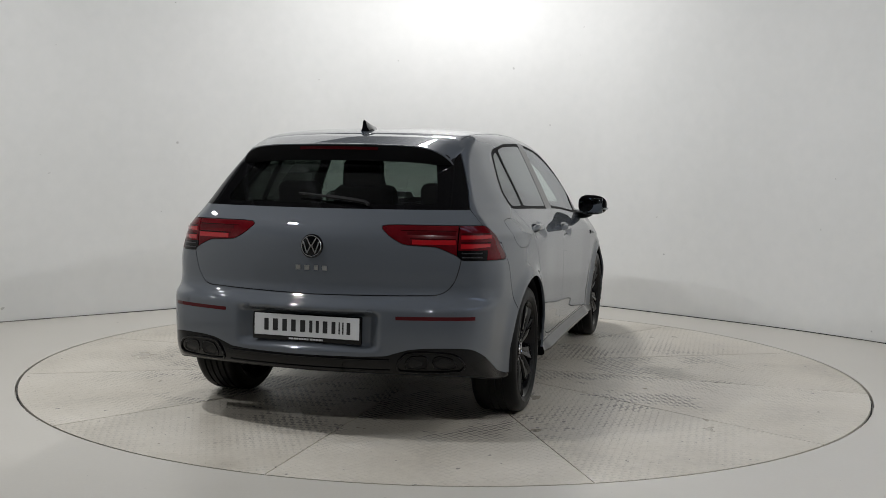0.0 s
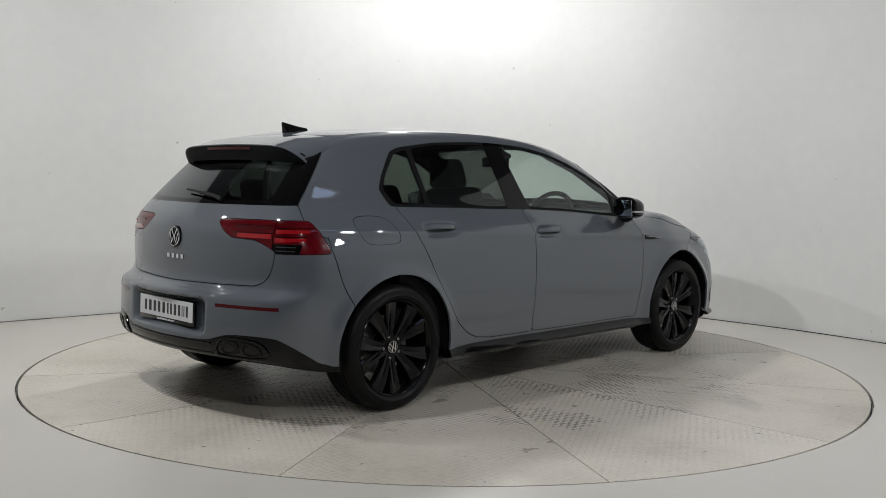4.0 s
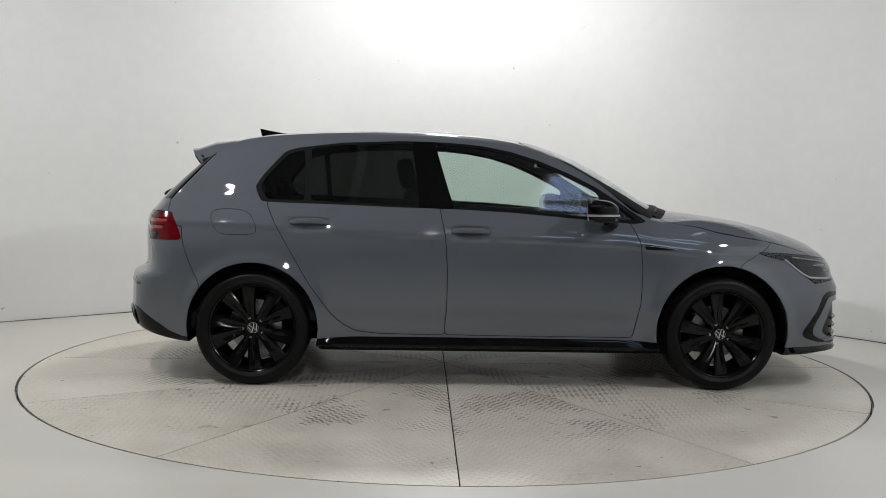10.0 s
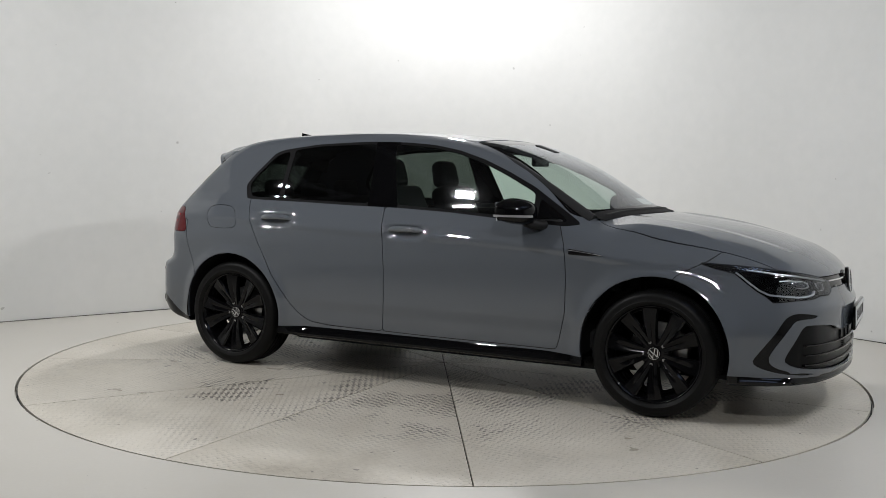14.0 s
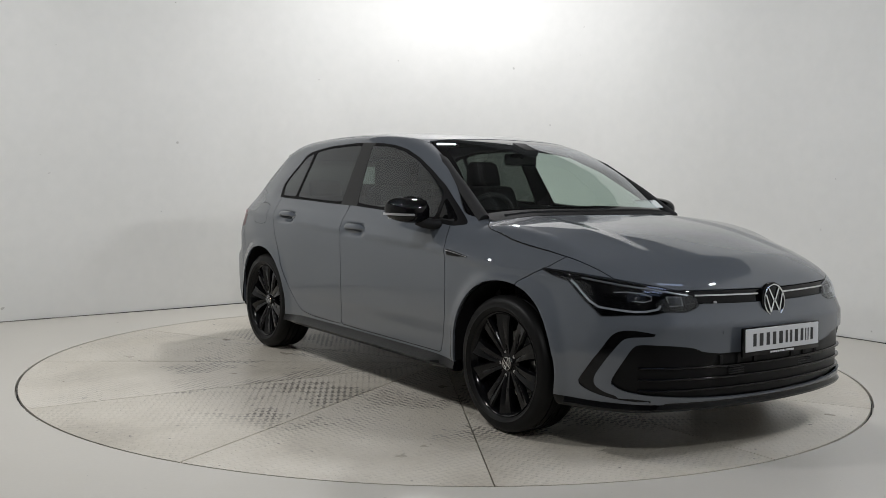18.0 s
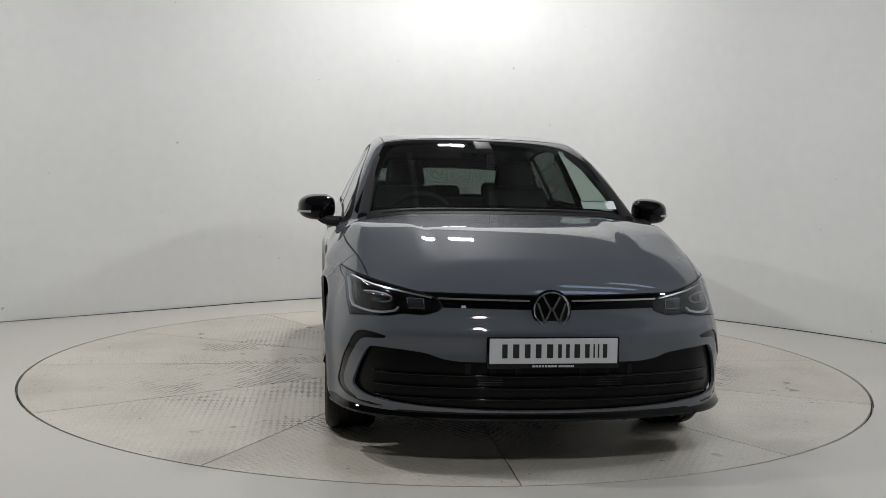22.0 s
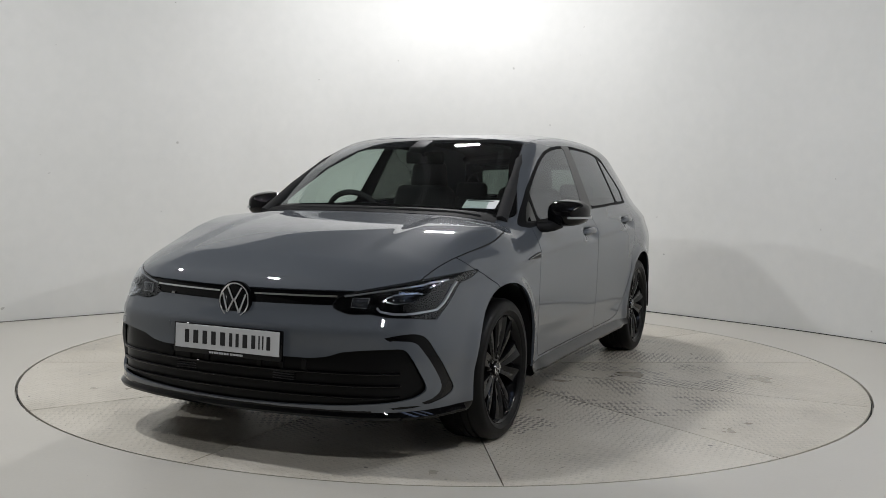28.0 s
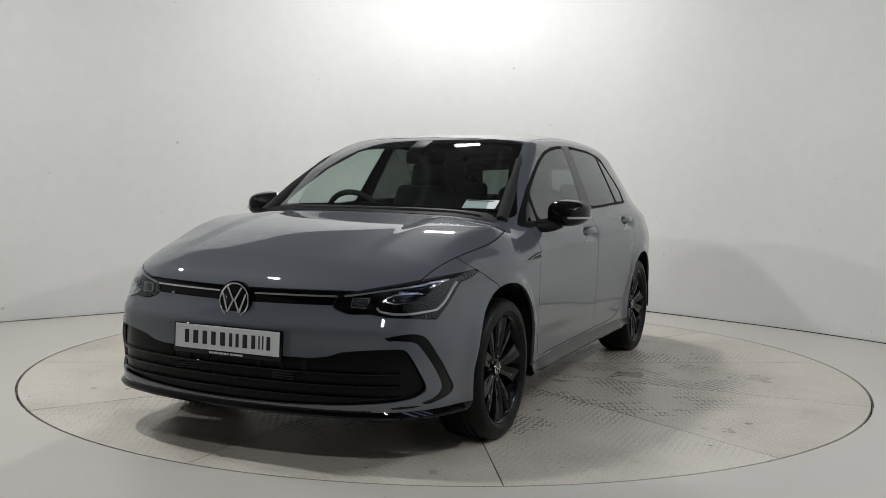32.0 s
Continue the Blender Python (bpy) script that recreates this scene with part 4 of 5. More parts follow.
def build_wheel(m, turn, tip):
    w = new("wheel")
    w.parent = car
    w.matrix_local = m
    w["label"] = "gloss black ten-spoke alloy wheel with road tyre"
    prof = [(0.2415, 0.094), (0.2465, 0.104), (0.253, 0.1095), (0.262, 0.1125), (0.2655, 0.1150), (0.269, 0.1130), (0.285, 0.1135), (0.300, 0.109), (0.311, 0.098), (0.3165, 0.085)]
    for k in range(4):
        z = 0.066 - 0.034 * k
        prof += [(0.3185, z + 0.012), (0.3188, z - 0.012), (0.3125, z - 0.0135), (0.3125, z - 0.0205)]
    prof += [(0.3188, -0.072), (0.3165, -0.085), (0.311, -0.098), (0.300, -0.109), (0.262, -0.1125), (0.2365, -0.094), (0.226, -0.06), (0.226, 0.06)]
    part("tyre", lathe(prof, 80, closed=True), RUBBER, w, "black road tyre")
    part("rim", lathe([(0.244, 0.092), (0.2450, 0.099), (0.241, 0.103), (0.235, 0.099), (0.226, 0.080), (0.212, 0.045), (0.203, 0.0), (0.207, -0.06), (0.234, -0.095), (0.228, -0.095), (0.20, -0.06), (0.196, 0.0), (0.205, 0.05)], 64), RIM_BLACK, w, "gloss black alloy rim")
    for k in range(5):
        a = turn + 2 * math.pi * k / 5
        for q in (-1, 1):
            part("spoke", blade(a + 0.21 * q, a + 0.305 * q, q), RIM_BLACK, w, "flared gloss black spoke")
    part("hub", lathe([(0.0, 0.064), (0.046, 0.064), (0.070, 0.060), (0.078, 0.045), (0.078, 0.0), (0.0, 0.0)], 40), RIM_BLACK, w, "black wheel hub")
    emblem("hub_cap", 0.034, w, Matrix.Translation((0, 0, 0.064)) @ Matrix.Rotation(tip, 4, "Z"), "dark hub cap with bright ring", False)
    for k in range(5):
        a = turn + 2 * math.pi * k / 5
        bm = bmesh.new()
        cyl(bm, Matrix.Translation((0.058 * math.cos(a), 0.058 * math.sin(a), 0.0615)), 0.0095, 0.008, 0.014, 6)
        part("wheel_bolt", bm, STEEL, w, "grey wheel bolt", angle=20)
    part("brake_disc", lathe([(0.0, 0.012), (0.068, 0.012), (0.07, -0.012), (0.150, -0.012), (0.150, -0.036), (0.0, -0.036)], 48), STEEL, w, "bare steel brake disc")
    bm = bmesh.new()
    box(bm, (0.125, 0.02, -0.024), (0.06, 0.15, 0.075), None, 0.012)
    part("caliper", bm, STEEL, w, "grey brake caliper")
    return w


for sx in (1, -1):
    for s in (1, -1):
        axis = Matrix.Rotation(radians(-90 * s), 4, "X")
        build_wheel(Matrix.Translation((sx * AXLE, s * (0.762 if sx > 0 else 0.748), 0.3188)) @ axis, radians(41) if s < 0 else radians(34), 0.35 if s < 0 else math.pi + 0.5)
        # dark liner over the wheel
        ar, az = (0.372, ARCH_Z[0]) if sx > 0 else (0.363, ARCH_Z[1])
        bm = bmesh.new()
        rows = []
        for k in range(25):
            a = radians(-9 + 198 * k / 24)
            rows.append([bm.verts.new((sx * AXLE + r * math.cos(a), s * yy, az + r * math.sin(a))) for r, yy in ((ar, 0.868 if sx > 0 else 0.855), (ar + 0.012, 0.80), (ar + 0.012, 0.56), (0.10, 0.56))])
        for p, q in zip(rows, rows[1:]):
            for j in range(3):
                bm.faces.new((p[j], p[j + 1], q[j + 1], q[j]))
        bmesh.ops.recalc_face_normals(bm, faces=bm.faces)
        part("arch_liner", bm, BLACK, car, "black wheel arch liner")

SATIN = material("satin_black_trim", (0.003, 0.003, 0.0035), 0.28, 0.0, 0.0, 0.14)
BRAKE = material("unlit_brake_lens", (0.03, 0.001, 0.002), 0.12, 0.0, 0.0, 0.3)
SILVER = material("silver_trim", (0.42, 0.42, 0.43), 0.3, 0.6)
# ---- lamps ----
WHITE_STRIP = material("white_light_guide", (0.8, 0.82, 0.86), 0.12, 0.5)
RED_GLOW = material("bright_red_lens", (0.33, 0.006, 0.010), 0.10, 0.0, 0.8)
SMOKED = material("smoked_reversing_lens", (0.035, 0.035, 0.037), 0.3)
PROJECTOR = material("smoked_lens", (0.02, 0.022, 0.028), 0.06, 0.0, 1.0)
for s in (1, -1):
    bowl = panel("headlight", headlights[s], GLOSS_BLACK, car, "black headlight with bright edge strip under a clear cover", sink=0.022, depth=0.01)
    panel("cover", headlights[s], LENS, bowl, "clear headlight cover", depth=0.02)
    path = [(1.690, 0.745), (1.715, 0.728), (1.748, 0.703), (1.800, 0.666), (1.848, 0.645), (0.735, 0.638), (0.70, 0.635), (0.66, 0.637), (0.615, 0.646), (0.600, 0.660)]
    skin_strip(path, 0.008, 0.0085, WHITE_STRIP, "light_strip", bowl, "bright silver light strip", 0.010, lambda a, b: on_skin(1, s, a, b, 0.008) if a > 1.2 else on_skin(0, 1, s * a, b, 0.008))
    skin_strip([(s * y, z) for y, z in [(0.780, 0.762), (0.70, 0.742), (0.62, 0.729), (0.54, 0.715), (0.47, 0.702)]], 0.007, 0.006, SILVER, "upper_strip", bowl, "thin bright upper strip", 0.006)
    skin_strip([(s * y, z) for y, z in [(0.735, 0.712), (0.70, 0.716), (0.655, 0.712), (0.628, 0.700), (0.632, 0.684), (0.66, 0.676), (0.70, 0.680)]], 0.010, 0.0042, SILVER, "module_ring", bowl, "bright lamp outline", 0.006)
    for y, z, w, h in ((0.680, 0.694, 0.080, 0.034), (0.535, 0.678, 0.062, 0.040)):
        p, n = on_skin(0, 1, s * y, z, 0.017)
        mm = seat_on(n, p)
        bm = bmesh.new()
        box(bm, (0, 0, 0), (w, h, 0.016), mm, 0.006)
        module = part("projector", bm, PROJECTOR, bowl, "smoked lamp module")
        bm = bmesh.new()
        bmesh.ops.create_uvsphere(bm, u_segments=20, v_segments=12, radius=1.0, matrix=mm @ Matrix.Translation((0, 0, 0.004)) @ Matrix.Diagonal((h * 0.42, h * 0.40, 0.010, 1)))
        part("projector_lens", bm, PROJECTOR, module, "dark glassy lens")
    skin_strip([(s * y, z) for y, z in [(0.568, 0.699), (0.503, 0.697), (0.500, 0.660), (0.560, 0.658), (0.568, 0.699)]], 0.010, 0.0022, SILVER, "module_ring", bowl, "bright lamp outline", 0.006)

for s in (1, -1):
    outer, inner = cut(tails[s], lambda V: 0.652 - s * V[:, 1])
    gap, inner = cut(inner, lambda V: 0.647 - s * V[:, 1])
    foot, outer = cut(outer, lambda V: V[:, 2] - 0.850)
    dark_foot, red_foot = cut(foot, lambda V: s * V[:, 1] - 0.77)
    lamp_body = panel("tail_light", outer, RED_LENS, car, "red tail light with dark lower corner", depth=0.015)
    panel("inner_lens", inner, DEEP_RED, lamp_body, "deep red inner lens on the tailgate", depth=0.015)
    panel("lens_foot", dark_foot, GLOSS_BLACK, lamp_body, "dark lens foot", depth=0.015, sink=0.001)
    panel("outer_foot", red_foot, DEEP_RED, lamp_body, "deep red lens corner", depth=0.015)
    def lens_line(z, y0, y1):
        return [(rear_at(s * y, z, 0.0), (-1, s * (0.2 + max(0, y - 0.6) * 4), 0), (0, 0, 1)) for y in np.linspace(y0, y1, 8)]

    for z in (0.837, 0.818):
        strip(lens_line(z, 0.668, 0.752), 0.005, 0.0012, SMOKED, "reversing_lens", lamp_body, "pale reversing lamp line")
    for z, y0, y1, w, m, lab in ((0.884, 0.455, 0.640, 0.022, RED_GLOW, "bright red lens band"), (0.899, 0.445, 0.640, 0.005, BRAKE, "dark lens rib"), (0.920, 0.430, 0.640, 0.022, DARK_RED, "deep red lens band"), (0.935, 0.400, 0.640, 0.004, BRAKE, "dark lens rib"),
                                 (0.868, 0.662, 0.775, 0.020, RED_GLOW, "bright red lens band"), (0.884, 0.662, 0.775, 0.006, BRAKE, "dark lens rib"), (0.905, 0.662, 0.775, 0.024, RED_GLOW, "bright red lens band"), (0.923, 0.662, 0.775, 0.006, BRAKE, "dark lens rib")):
        strip(lens_line(z, y0, y1), w, 0.0015, m, "lens_band", lamp_body, lab, 0.003)
    pts = [(rear_at(s * y, 0.552, 0.0), (-1, s * (0.2 + max(0, y - 0.6) * 3), 0), (0, 0, 1)) for y in np.linspace(0.415, 0.745, 16)]
    strip(pts, 0.016, 0.0015, DARK_RED, "reflector", rear_bumper, "narrow red reflector", 0.004)

# ---- nose ----
def bars(name, m, glyphs, height, mat, parent, label):
    """Plain bars in place of writing: (x, width) of each one."""
    bm = bmesh.new()
    for x, w in glyphs:
        box(bm, (x, 0, 0), (w, height, 0.0016), m)
    return part(name, bm, mat, parent, label, smooth=False)


LETTERS = []
_x = -0.212
for w in (0.034, 0.040, 0.036, 0.036, 0.040, 0.024, 0.024, 0.036, 0.030, 0.010, 0.010, 0.028):
    LETTERS.append((_x + w / 2, w * 0.62))
    _x += w + 0.0075
INK = material("black_plate_ink", (0.012, 0.012, 0.014), 0.4)
for p, normal in ((Vector((2.186, 0.0, 0.503)), Vector((1, 0, 0.03))), (Vector((-2.104, 0.0, 0.492)), Vector((-1, 0, 0.02)))):
    mm = seat_on(normal, p)
    bm = bmesh.new()
    box(bm, (0, -0.004, 0.0), (0.530, 0.124, 0.016), mm, 0.005)
    plate = part("number_plate", bm, GLOSS_BLACK, car, "white plate in a black plastic holder")
    bm = bmesh.new()
    box(bm, (0, 0.004, 0.0095), (0.510, 0.098, 0.003), mm, 0.001, 1)
    part("plate_face", bm, WHITE_PLASTIC, plate, "white plate face")
    bars("plate_marking", mm @ Matrix.Translation((0, 0.004, 0.0112)), LETTERS, 0.054, INK, plate, "black bars of marking")
    bars("holder_marking", mm @ Matrix.Translation((-0.03, -0.0555, 0.0085)), [(-0.05 + 0.0125 * k, 0.009) for k in range(8)] + [(0.052 + 0.007 * k, 0.005) for k in range(9)], 0.008, WHITE_STRIP, plate, "small white bars of marking")

p, n = on_skin(0, 1, 0.0, 0.66)
emblem("badge", 0.080, car, seat_on(Vector((1, 0, 0.12)), p + Vector((0.004, 0, 0))), "round dark badge with bright ring")
for s in (1, -1):
    pts = []
    for k in range(12):
        y = 0.085 + 0.36 * k / 11
        pts.append((front_at(s * y, 0.693 + 0.012 * y, 0.0), (1, 0.3 * s * y, 0.2), (0, 0, 1)))
    strip(pts, 0.007, 0.003, CHROME, "grille_strip", front_bumper, "thin bright grille strip", 0.008)
p, n = on_skin(0, 1, -0.345, 0.668)
bars("grille_mark", seat_on(n, p), [(0.0, 0.018)], 0.010, STEEL, front_bumper, "small silver mark on the grille strip")
FIN = material("dark_radiator_metal", (0.03, 0.03, 0.032), 0.4, 0.6)
# slats and uprights in the lower intake
for z in (0.400, 0.352, 0.305):
    pts = [(front_at(y, z, 0.012), (1, 0.4 * y, 0), (0, 0, 1)) for y in np.linspace(-0.70, 0.70, 33)]
    strip(pts, 0.010, 0.0, SLAT, "slat", front_bumper, "black intake slat", 0.012)
    part("slat_edge", tube([q + Vector((0.002, 0, 0.0)) for q, o, a in pts], 0.0055, 10), GLOSS_BLACK, front_bumper, "rounded gloss black slat edge")
for y in (-0.33, -0.23, -0.13, 0.13, 0.23, 0.33):
    pts = [(front_at(y, z, 0.014), (1, 0, 0), (0, 1, 0)) for z in (0.445, 0.42, 0.40)]
    strip(pts, 0.02, 0.0, BLACK, "upright", front_bumper, "black intake upright", 0.01)
for k in range(5):
    for j in range(4):
        bm = bmesh.new()
        box(bm, (2.139, -0.24 + 0.12 * k, 0.363 + 0.010 * j), (0.012, 0.10, 0.0035))
        part("radiator_fin", bm, FIN, front_bumper, "dark radiator fin", smooth=False)
# lower lip: a gloss black lip that runs round the nose to the wheels
def plan_at(angle, z):
    """The point of the skin in a direction from the front axle, seen from above."""
    lo, hi, d = 0.2, 1.3, (math.cos(angle), math.sin(angle))
    for _ in range(36):
        mid = (lo + hi) / 2
        if skin(np.array([[1.2 + mid * d[0], mid * d[1], z]]))[0] > 0:
            hi = mid
        else:
            lo = mid
    return Vector((1.2 + hi * d[0], hi * d[1], z)), Vector((d[0], d[1], 0))


rows = []
for a in np.linspace(-58, 58, 61):
    q, d = plan_at(radians(a), 0.246)
    f = step(30, 50, np.array(abs(a)))
    out = 0.006 + 0.016 * float(f)
    rows.append([q + d * o + Vector((0, 0, h)) for o, h in ((-0.03, 0.004), (0.001, 0.004), (out * 0.6, -0.006), (out, -0.016), (out - 0.004, -0.026), (-0.06, -0.030))])
part("lower_lip", loft(rows), GLOSS_BLACK, front_bumper, "gloss black lower lip", angle=25)
# flat black line along the lower lip
pts = [(front_at(y, 0.250 + 0.004 * y * y, 0.0), (1, 0.5 * y, 0.0), (0, 0, 1)) for y in np.linspace(-0.60, 0.60, 41)]
strip(pts, 0.008, 0.0012, GLOSS_BLACK, "lip_groove", front_bumper, "gloss black line along the lower lip", 0.004)

# wipers and cowl
bm = bmesh.new()
rows = []
for y in np.linspace(-0.68, 0.68, 30):
    f, t = on_skin(2, 1, 1.145 - 0.32 * y * y, y)[0], on_skin(2, 1, 1.05 - 0.34 * y * y, y)[0]
    rows.append([bm.verts.new(v) for v in (f + Vector((0, 0, 0.002)), (f + t) / 2 + Vector((0, 0, 0.004)), t + Vector((0, 0, 0.003)))])
for p, q in zip(rows, rows[1:]):
    for j in range(2):
        bm.faces.new((p[j], q[j], q[j + 1], p[j + 1]))
bmesh.ops.recalc_face_normals(bm, faces=bm.faces)
part("cowl", bm, MATT_BLACK, car, "black plastic cowl at the windscreen foot")
for y0, y1, lift in ((-0.60, 0.02, 0.006), (0.02, 0.60, 0.006)):
    pts = []
    for k in range(9):
        y = y0 + (y1 - y0) * k / 8
        x = 1.085 - 0.30 * y * y
        pts.append(on_skin(2, 1, x, y)[0] + Vector((0, 0, lift)))
    part("wiper", tube(pts, 0.008, 6), BLACK, windscreen, "black windscreen wiper")

# ---- mirrors, handles, wing badges ----
for s in (1, -1):
    mirror = new("door_mirror")
    mirror.parent = car
    mirror["label"] = "gloss black door mirror with silver strip"
    bm = bmesh.new()
    bmesh.ops.create_uvsphere(bm, u_segments=40, v_segments=24, radius=1.0)
    for v in bm.verts:
        x, y, z = v.co
        e = lambda q, p: math.copysign(abs(q) ** p, q)
        x, y, z = e(x, 0.75), e(y, 0.72), e(z, 0.72)
        back = -0.055 if x < 0 else 0.115
        zz = z * 0.066 * (1 - 0.10 * y) - 0.010 * x
        v.co = (0.585 + abs(x) * back - 0.05 * max(y, 0) ** 2 + 0.03 * (y < 0) * -y * 0.0, s * (0.926 + 0.100 * y), 1.006 + zz)
    bmesh.ops.recalc_face_normals(bm, faces=bm.faces)
    part("housing", bm, GLOSS_BLACK, mirror, "gloss black mirror housing")
    path = []
    for k in range(15):
        a = radians(-40 + 175 * k / 14)
        cy, cx = math.sin(a), math.cos(a)
        y = math.copysign(abs(cy) ** 0.72, cy)
        x = math.copysign(abs(cx) ** 0.75, cx)
        back = -0.055 if x < 0 else 0.115
        path.append(((0.585 + abs(x) * back - 0.05 * max(y, 0) ** 2 + 0.004 * cx, s * (0.926 + 0.104 * y), 0.984), (cx, s * cy, 0), (0, 0, 1)))
    strip(path[4:], 0.011, 0.002, SILVER, "indicator_strip", mirror, "pale silver indicator strip", 0.006)
    bm = bmesh.new()
    box(bm, (0, 0, 0), (0.006, 0.160, 0.098), pose(0.536, s * 0.922, 1.004, 0, -4, 16 * s), 0.002)
    part("mirror_glass", bm, MIRROR, mirror, "mirror glass")
    part("arm", tube([(0.70, s * 0.80, 0.935), (0.69, s * 0.84, 0.935), (0.665, s * 0.875, 0.942), (0.64, s * 0.90, 0.955)], 0.028, 12), BLACK, mirror, "black mirror foot")
    for owner, x0, x1, z in ((doors[s][1], -1.118, -0.890, HANDLES[0][1]), (doors[s][0], -0.220, 0.004, HANDLES[1][1])):
        mid = (x0 + x1) / 2
        p, n = on_skin(1, s, mid, z)
        mm = seat_on(n, p)
        bm = bmesh.new()
        rows = []
        for k in range(15):
            f = k / 14 * 2 - 1
            out, h = 0.030 * (1 - abs(f) ** 4) + 0.001, 0.0170 * (1 - 0.5 * abs(f) ** 5)
            c = Vector((f * 0.112, 0.006, out))
            rows.append([bm.verts.new(mm @ (c + Vector((0, h * math.cos(a), 0.011 * math.sin(a))))) for a in [2 * math.pi * j / 12 for j in range(12)]])
        for pp, q in zip(rows, rows[1:]):
            for j in range(12):
                bm.faces.new((pp[j], pp[(j + 1) % 12], q[(j + 1) % 12], q[j]))
        bm.faces.new(rows[0][::-1])
        bm.faces.new(rows[-1])
        bmesh.ops.recalc_face_normals(bm, faces=bm.faces)
        part("door_handle", bm, PAINT, owner, "grey painted door handle")
    rows, line = [], []
    for x in np.linspace(0.868, 1.045, 10):
        f = (x - 0.868) / 0.177
        q, h = side_at(s, x, 0.808 - 0.012 * f), 0.0125 * (1 - f**1.6) + 0.0015
        o = Vector((0, s, 0.05))
        rows.append([q + Vector((0, 0, dz)) + o * d for dz, d in ((-h, -0.004), (-h, 0.002), (-h * 0.6, 0.005), (h * 0.6, 0.005), (h, 0.002), (h, -0.004))])
        line.append((q + Vector((0, 0, h * 0.55)), (0, s, 0), (0, 0, 1)))
    badge = part("wing_badge", loft(rows), SATIN, car, "black wedge-shaped wing badge with thin bright line")
    strip(line, 0.0022, 0.0062, SILVER, "badge_line", badge, "thin bright line", 0.003)

# flared ledge along each side skirt
def ease(f):
    return f * f * (3 - 2 * f)


for s, skirt in zip((1, -1), [ob for ob in car.children if ob.name.startswith("side_skirt")]):
    rows = []
    for x in np.linspace(-0.955, 0.955, 41):
        f = ease(min(1.0, (0.955 - abs(x)) / 0.22))
        y = abs(side_at(s, x, 0.275).y)
        out = 0.010 + 0.028 * f
        rows.append([Vector((x, s * yy, z)) for yy, z in ((y - 0.02, 0.272 + 0.012 * f), (y + 0.003, 0.270 + 0.012 * f), (y + 0.4 * out, 0.262), (y + out, 0.243), (y + out, 0.232), (y + out - 0.012, 0.224), (y - 0.05, 0.222))])
    part("skirt_ledge", loft(rows), GLOSS_BLACK, skirt, "gloss black ledge along the skirt", angle=25)

# ---- roof end, fin, tail ----
HALF = 0.562


def spoiler_tip(y):
    f = abs(y) / HALF
    return Vector((-1.757 + 0.03 * f**2 + 0.09 * f**10, y, 1.329 - 0.016 * f**2 - 0.098 * f**10))


rows, under = [], []
for y in np.linspace(-HALF, HALF, 41):
    tip, f = spoiler_tip(y), abs(y) / HALF
    root = on_skin(2, 1, -1.46 - 0.02 * (1 - f), y)[0]
    mid = (root + tip) / 2 + Vector((0, 0, 0.012))
    mid.z = max(mid.z, on_skin(2, 1, mid.x, y)[0].z + 0.008)
    if abs(y) < 0.57:
        rows.append([root + Vector((0.01, 0, 0.002)), mid, tip + Vector((0.03, 0, 0.004)), tip + Vector((0, 0, -0.001)), tip + Vector((0.003, 0, -0.006)), mid - Vector((0, 0, 0.012)), root - Vector((0.02, 0, 0.012))])
    low = tip + Vector((0.030 + 0.03 * f**6, 0, -0.080 + 0.055 * f**10))
    hit = on_skin(2, 1, max(tip.x + 0.085, -1.70), y)[0]
    on = [on_skin(2, 1, hit.x + (root.x - 0.03 - hit.x) * q, y)[0] - Vector((0, 0, 0.012)) for q in (0.35, 0.7)]
    under.append([tip + Vector((0.004, 0, -0.007)), tip + Vector((0.012, 0, -0.040 + 0.025 * f**10)), low, hit + Vector((0, 0, 0.002)), on[0], on[1], root + Vector((-0.03, 0, -0.016)), mid - Vector((0, 0, 0.018))])
spoiler = part("roof_spoiler", loft(rows), PAINT, car, "grey roof spoiler over the rear window", angle=50)
part("spoiler_underside", loft(under), MATT_BLACK, spoiler, "gloss black spoiler edge and side blades", angle=50)
pts = [(spoiler_tip(y) + Vector((0.006, 0, -0.022)), (-1, 0, 0.2), (0, 0, 1)) for y in np.linspace(-0.20, 0.20, 11)]
strip(pts, 0.014, 0.003, BRAKE, "brake_light", spoiler, "dark red high brake light")

fin_rows = []
for k in range(9):
    f = k / 8
    x = -1.235 - 0.150 * f
    base = on_skin(2, 1, x, 0.0)[0].z
    h = 0.008 + 0.046 * f**1.3
    w = 0.030 * (0.3 + 0.7 * math.sin(math.pi * min(1, f * 0.58 + 0.08)))
    fin_rows.append([Vector((x, -w, base - 0.004)), Vector((x - 0.2 * h, -w * 0.5, base + h * 0.35)), Vector((x - 0.35 * h, -w * 0.33, base + h * 0.85)), Vector((x - 0.4 * h, 0, base + h + 0.004)), Vector((x - 0.35 * h, w * 0.33, base + h * 0.85)), Vector((x - 0.2 * h, w * 0.5, base + h * 0.35)), Vector((x, w, base - 0.004))])
part("roof_antenna", loft(fin_rows), GLOSS_BLACK, car, "black fin antenna on the roof", angle=50)

p, n = on_skin(0, -1, 0.0, 0.855)
emblem("badge", 0.054, car, seat_on(n, p), "round dark badge with bright ring")
p, n = on_skin(0, -1, 0.0, 0.757)
for glyph in ((-0.066, 0.024), (-0.022, 0.024), (0.022, 0.020), (0.064, 0.022)):
    bars("model_marking", seat_on(n, p + n * 0.002), [glyph], 0.022, CHROME, tailgate, "small bright bar of marking")
def glass_at(y, z):
    """A point of the rear window, a little proud of it."""
    lo, hi = -2.1, -1.5
    for _ in range(30):
        mid = (lo + hi) / 2
        if on_skin(2, 1, mid, y)[0].z > z:
            hi = mid
        else:
            lo = mid
    return Vector((lo - 0.014, y, z + 0.012))


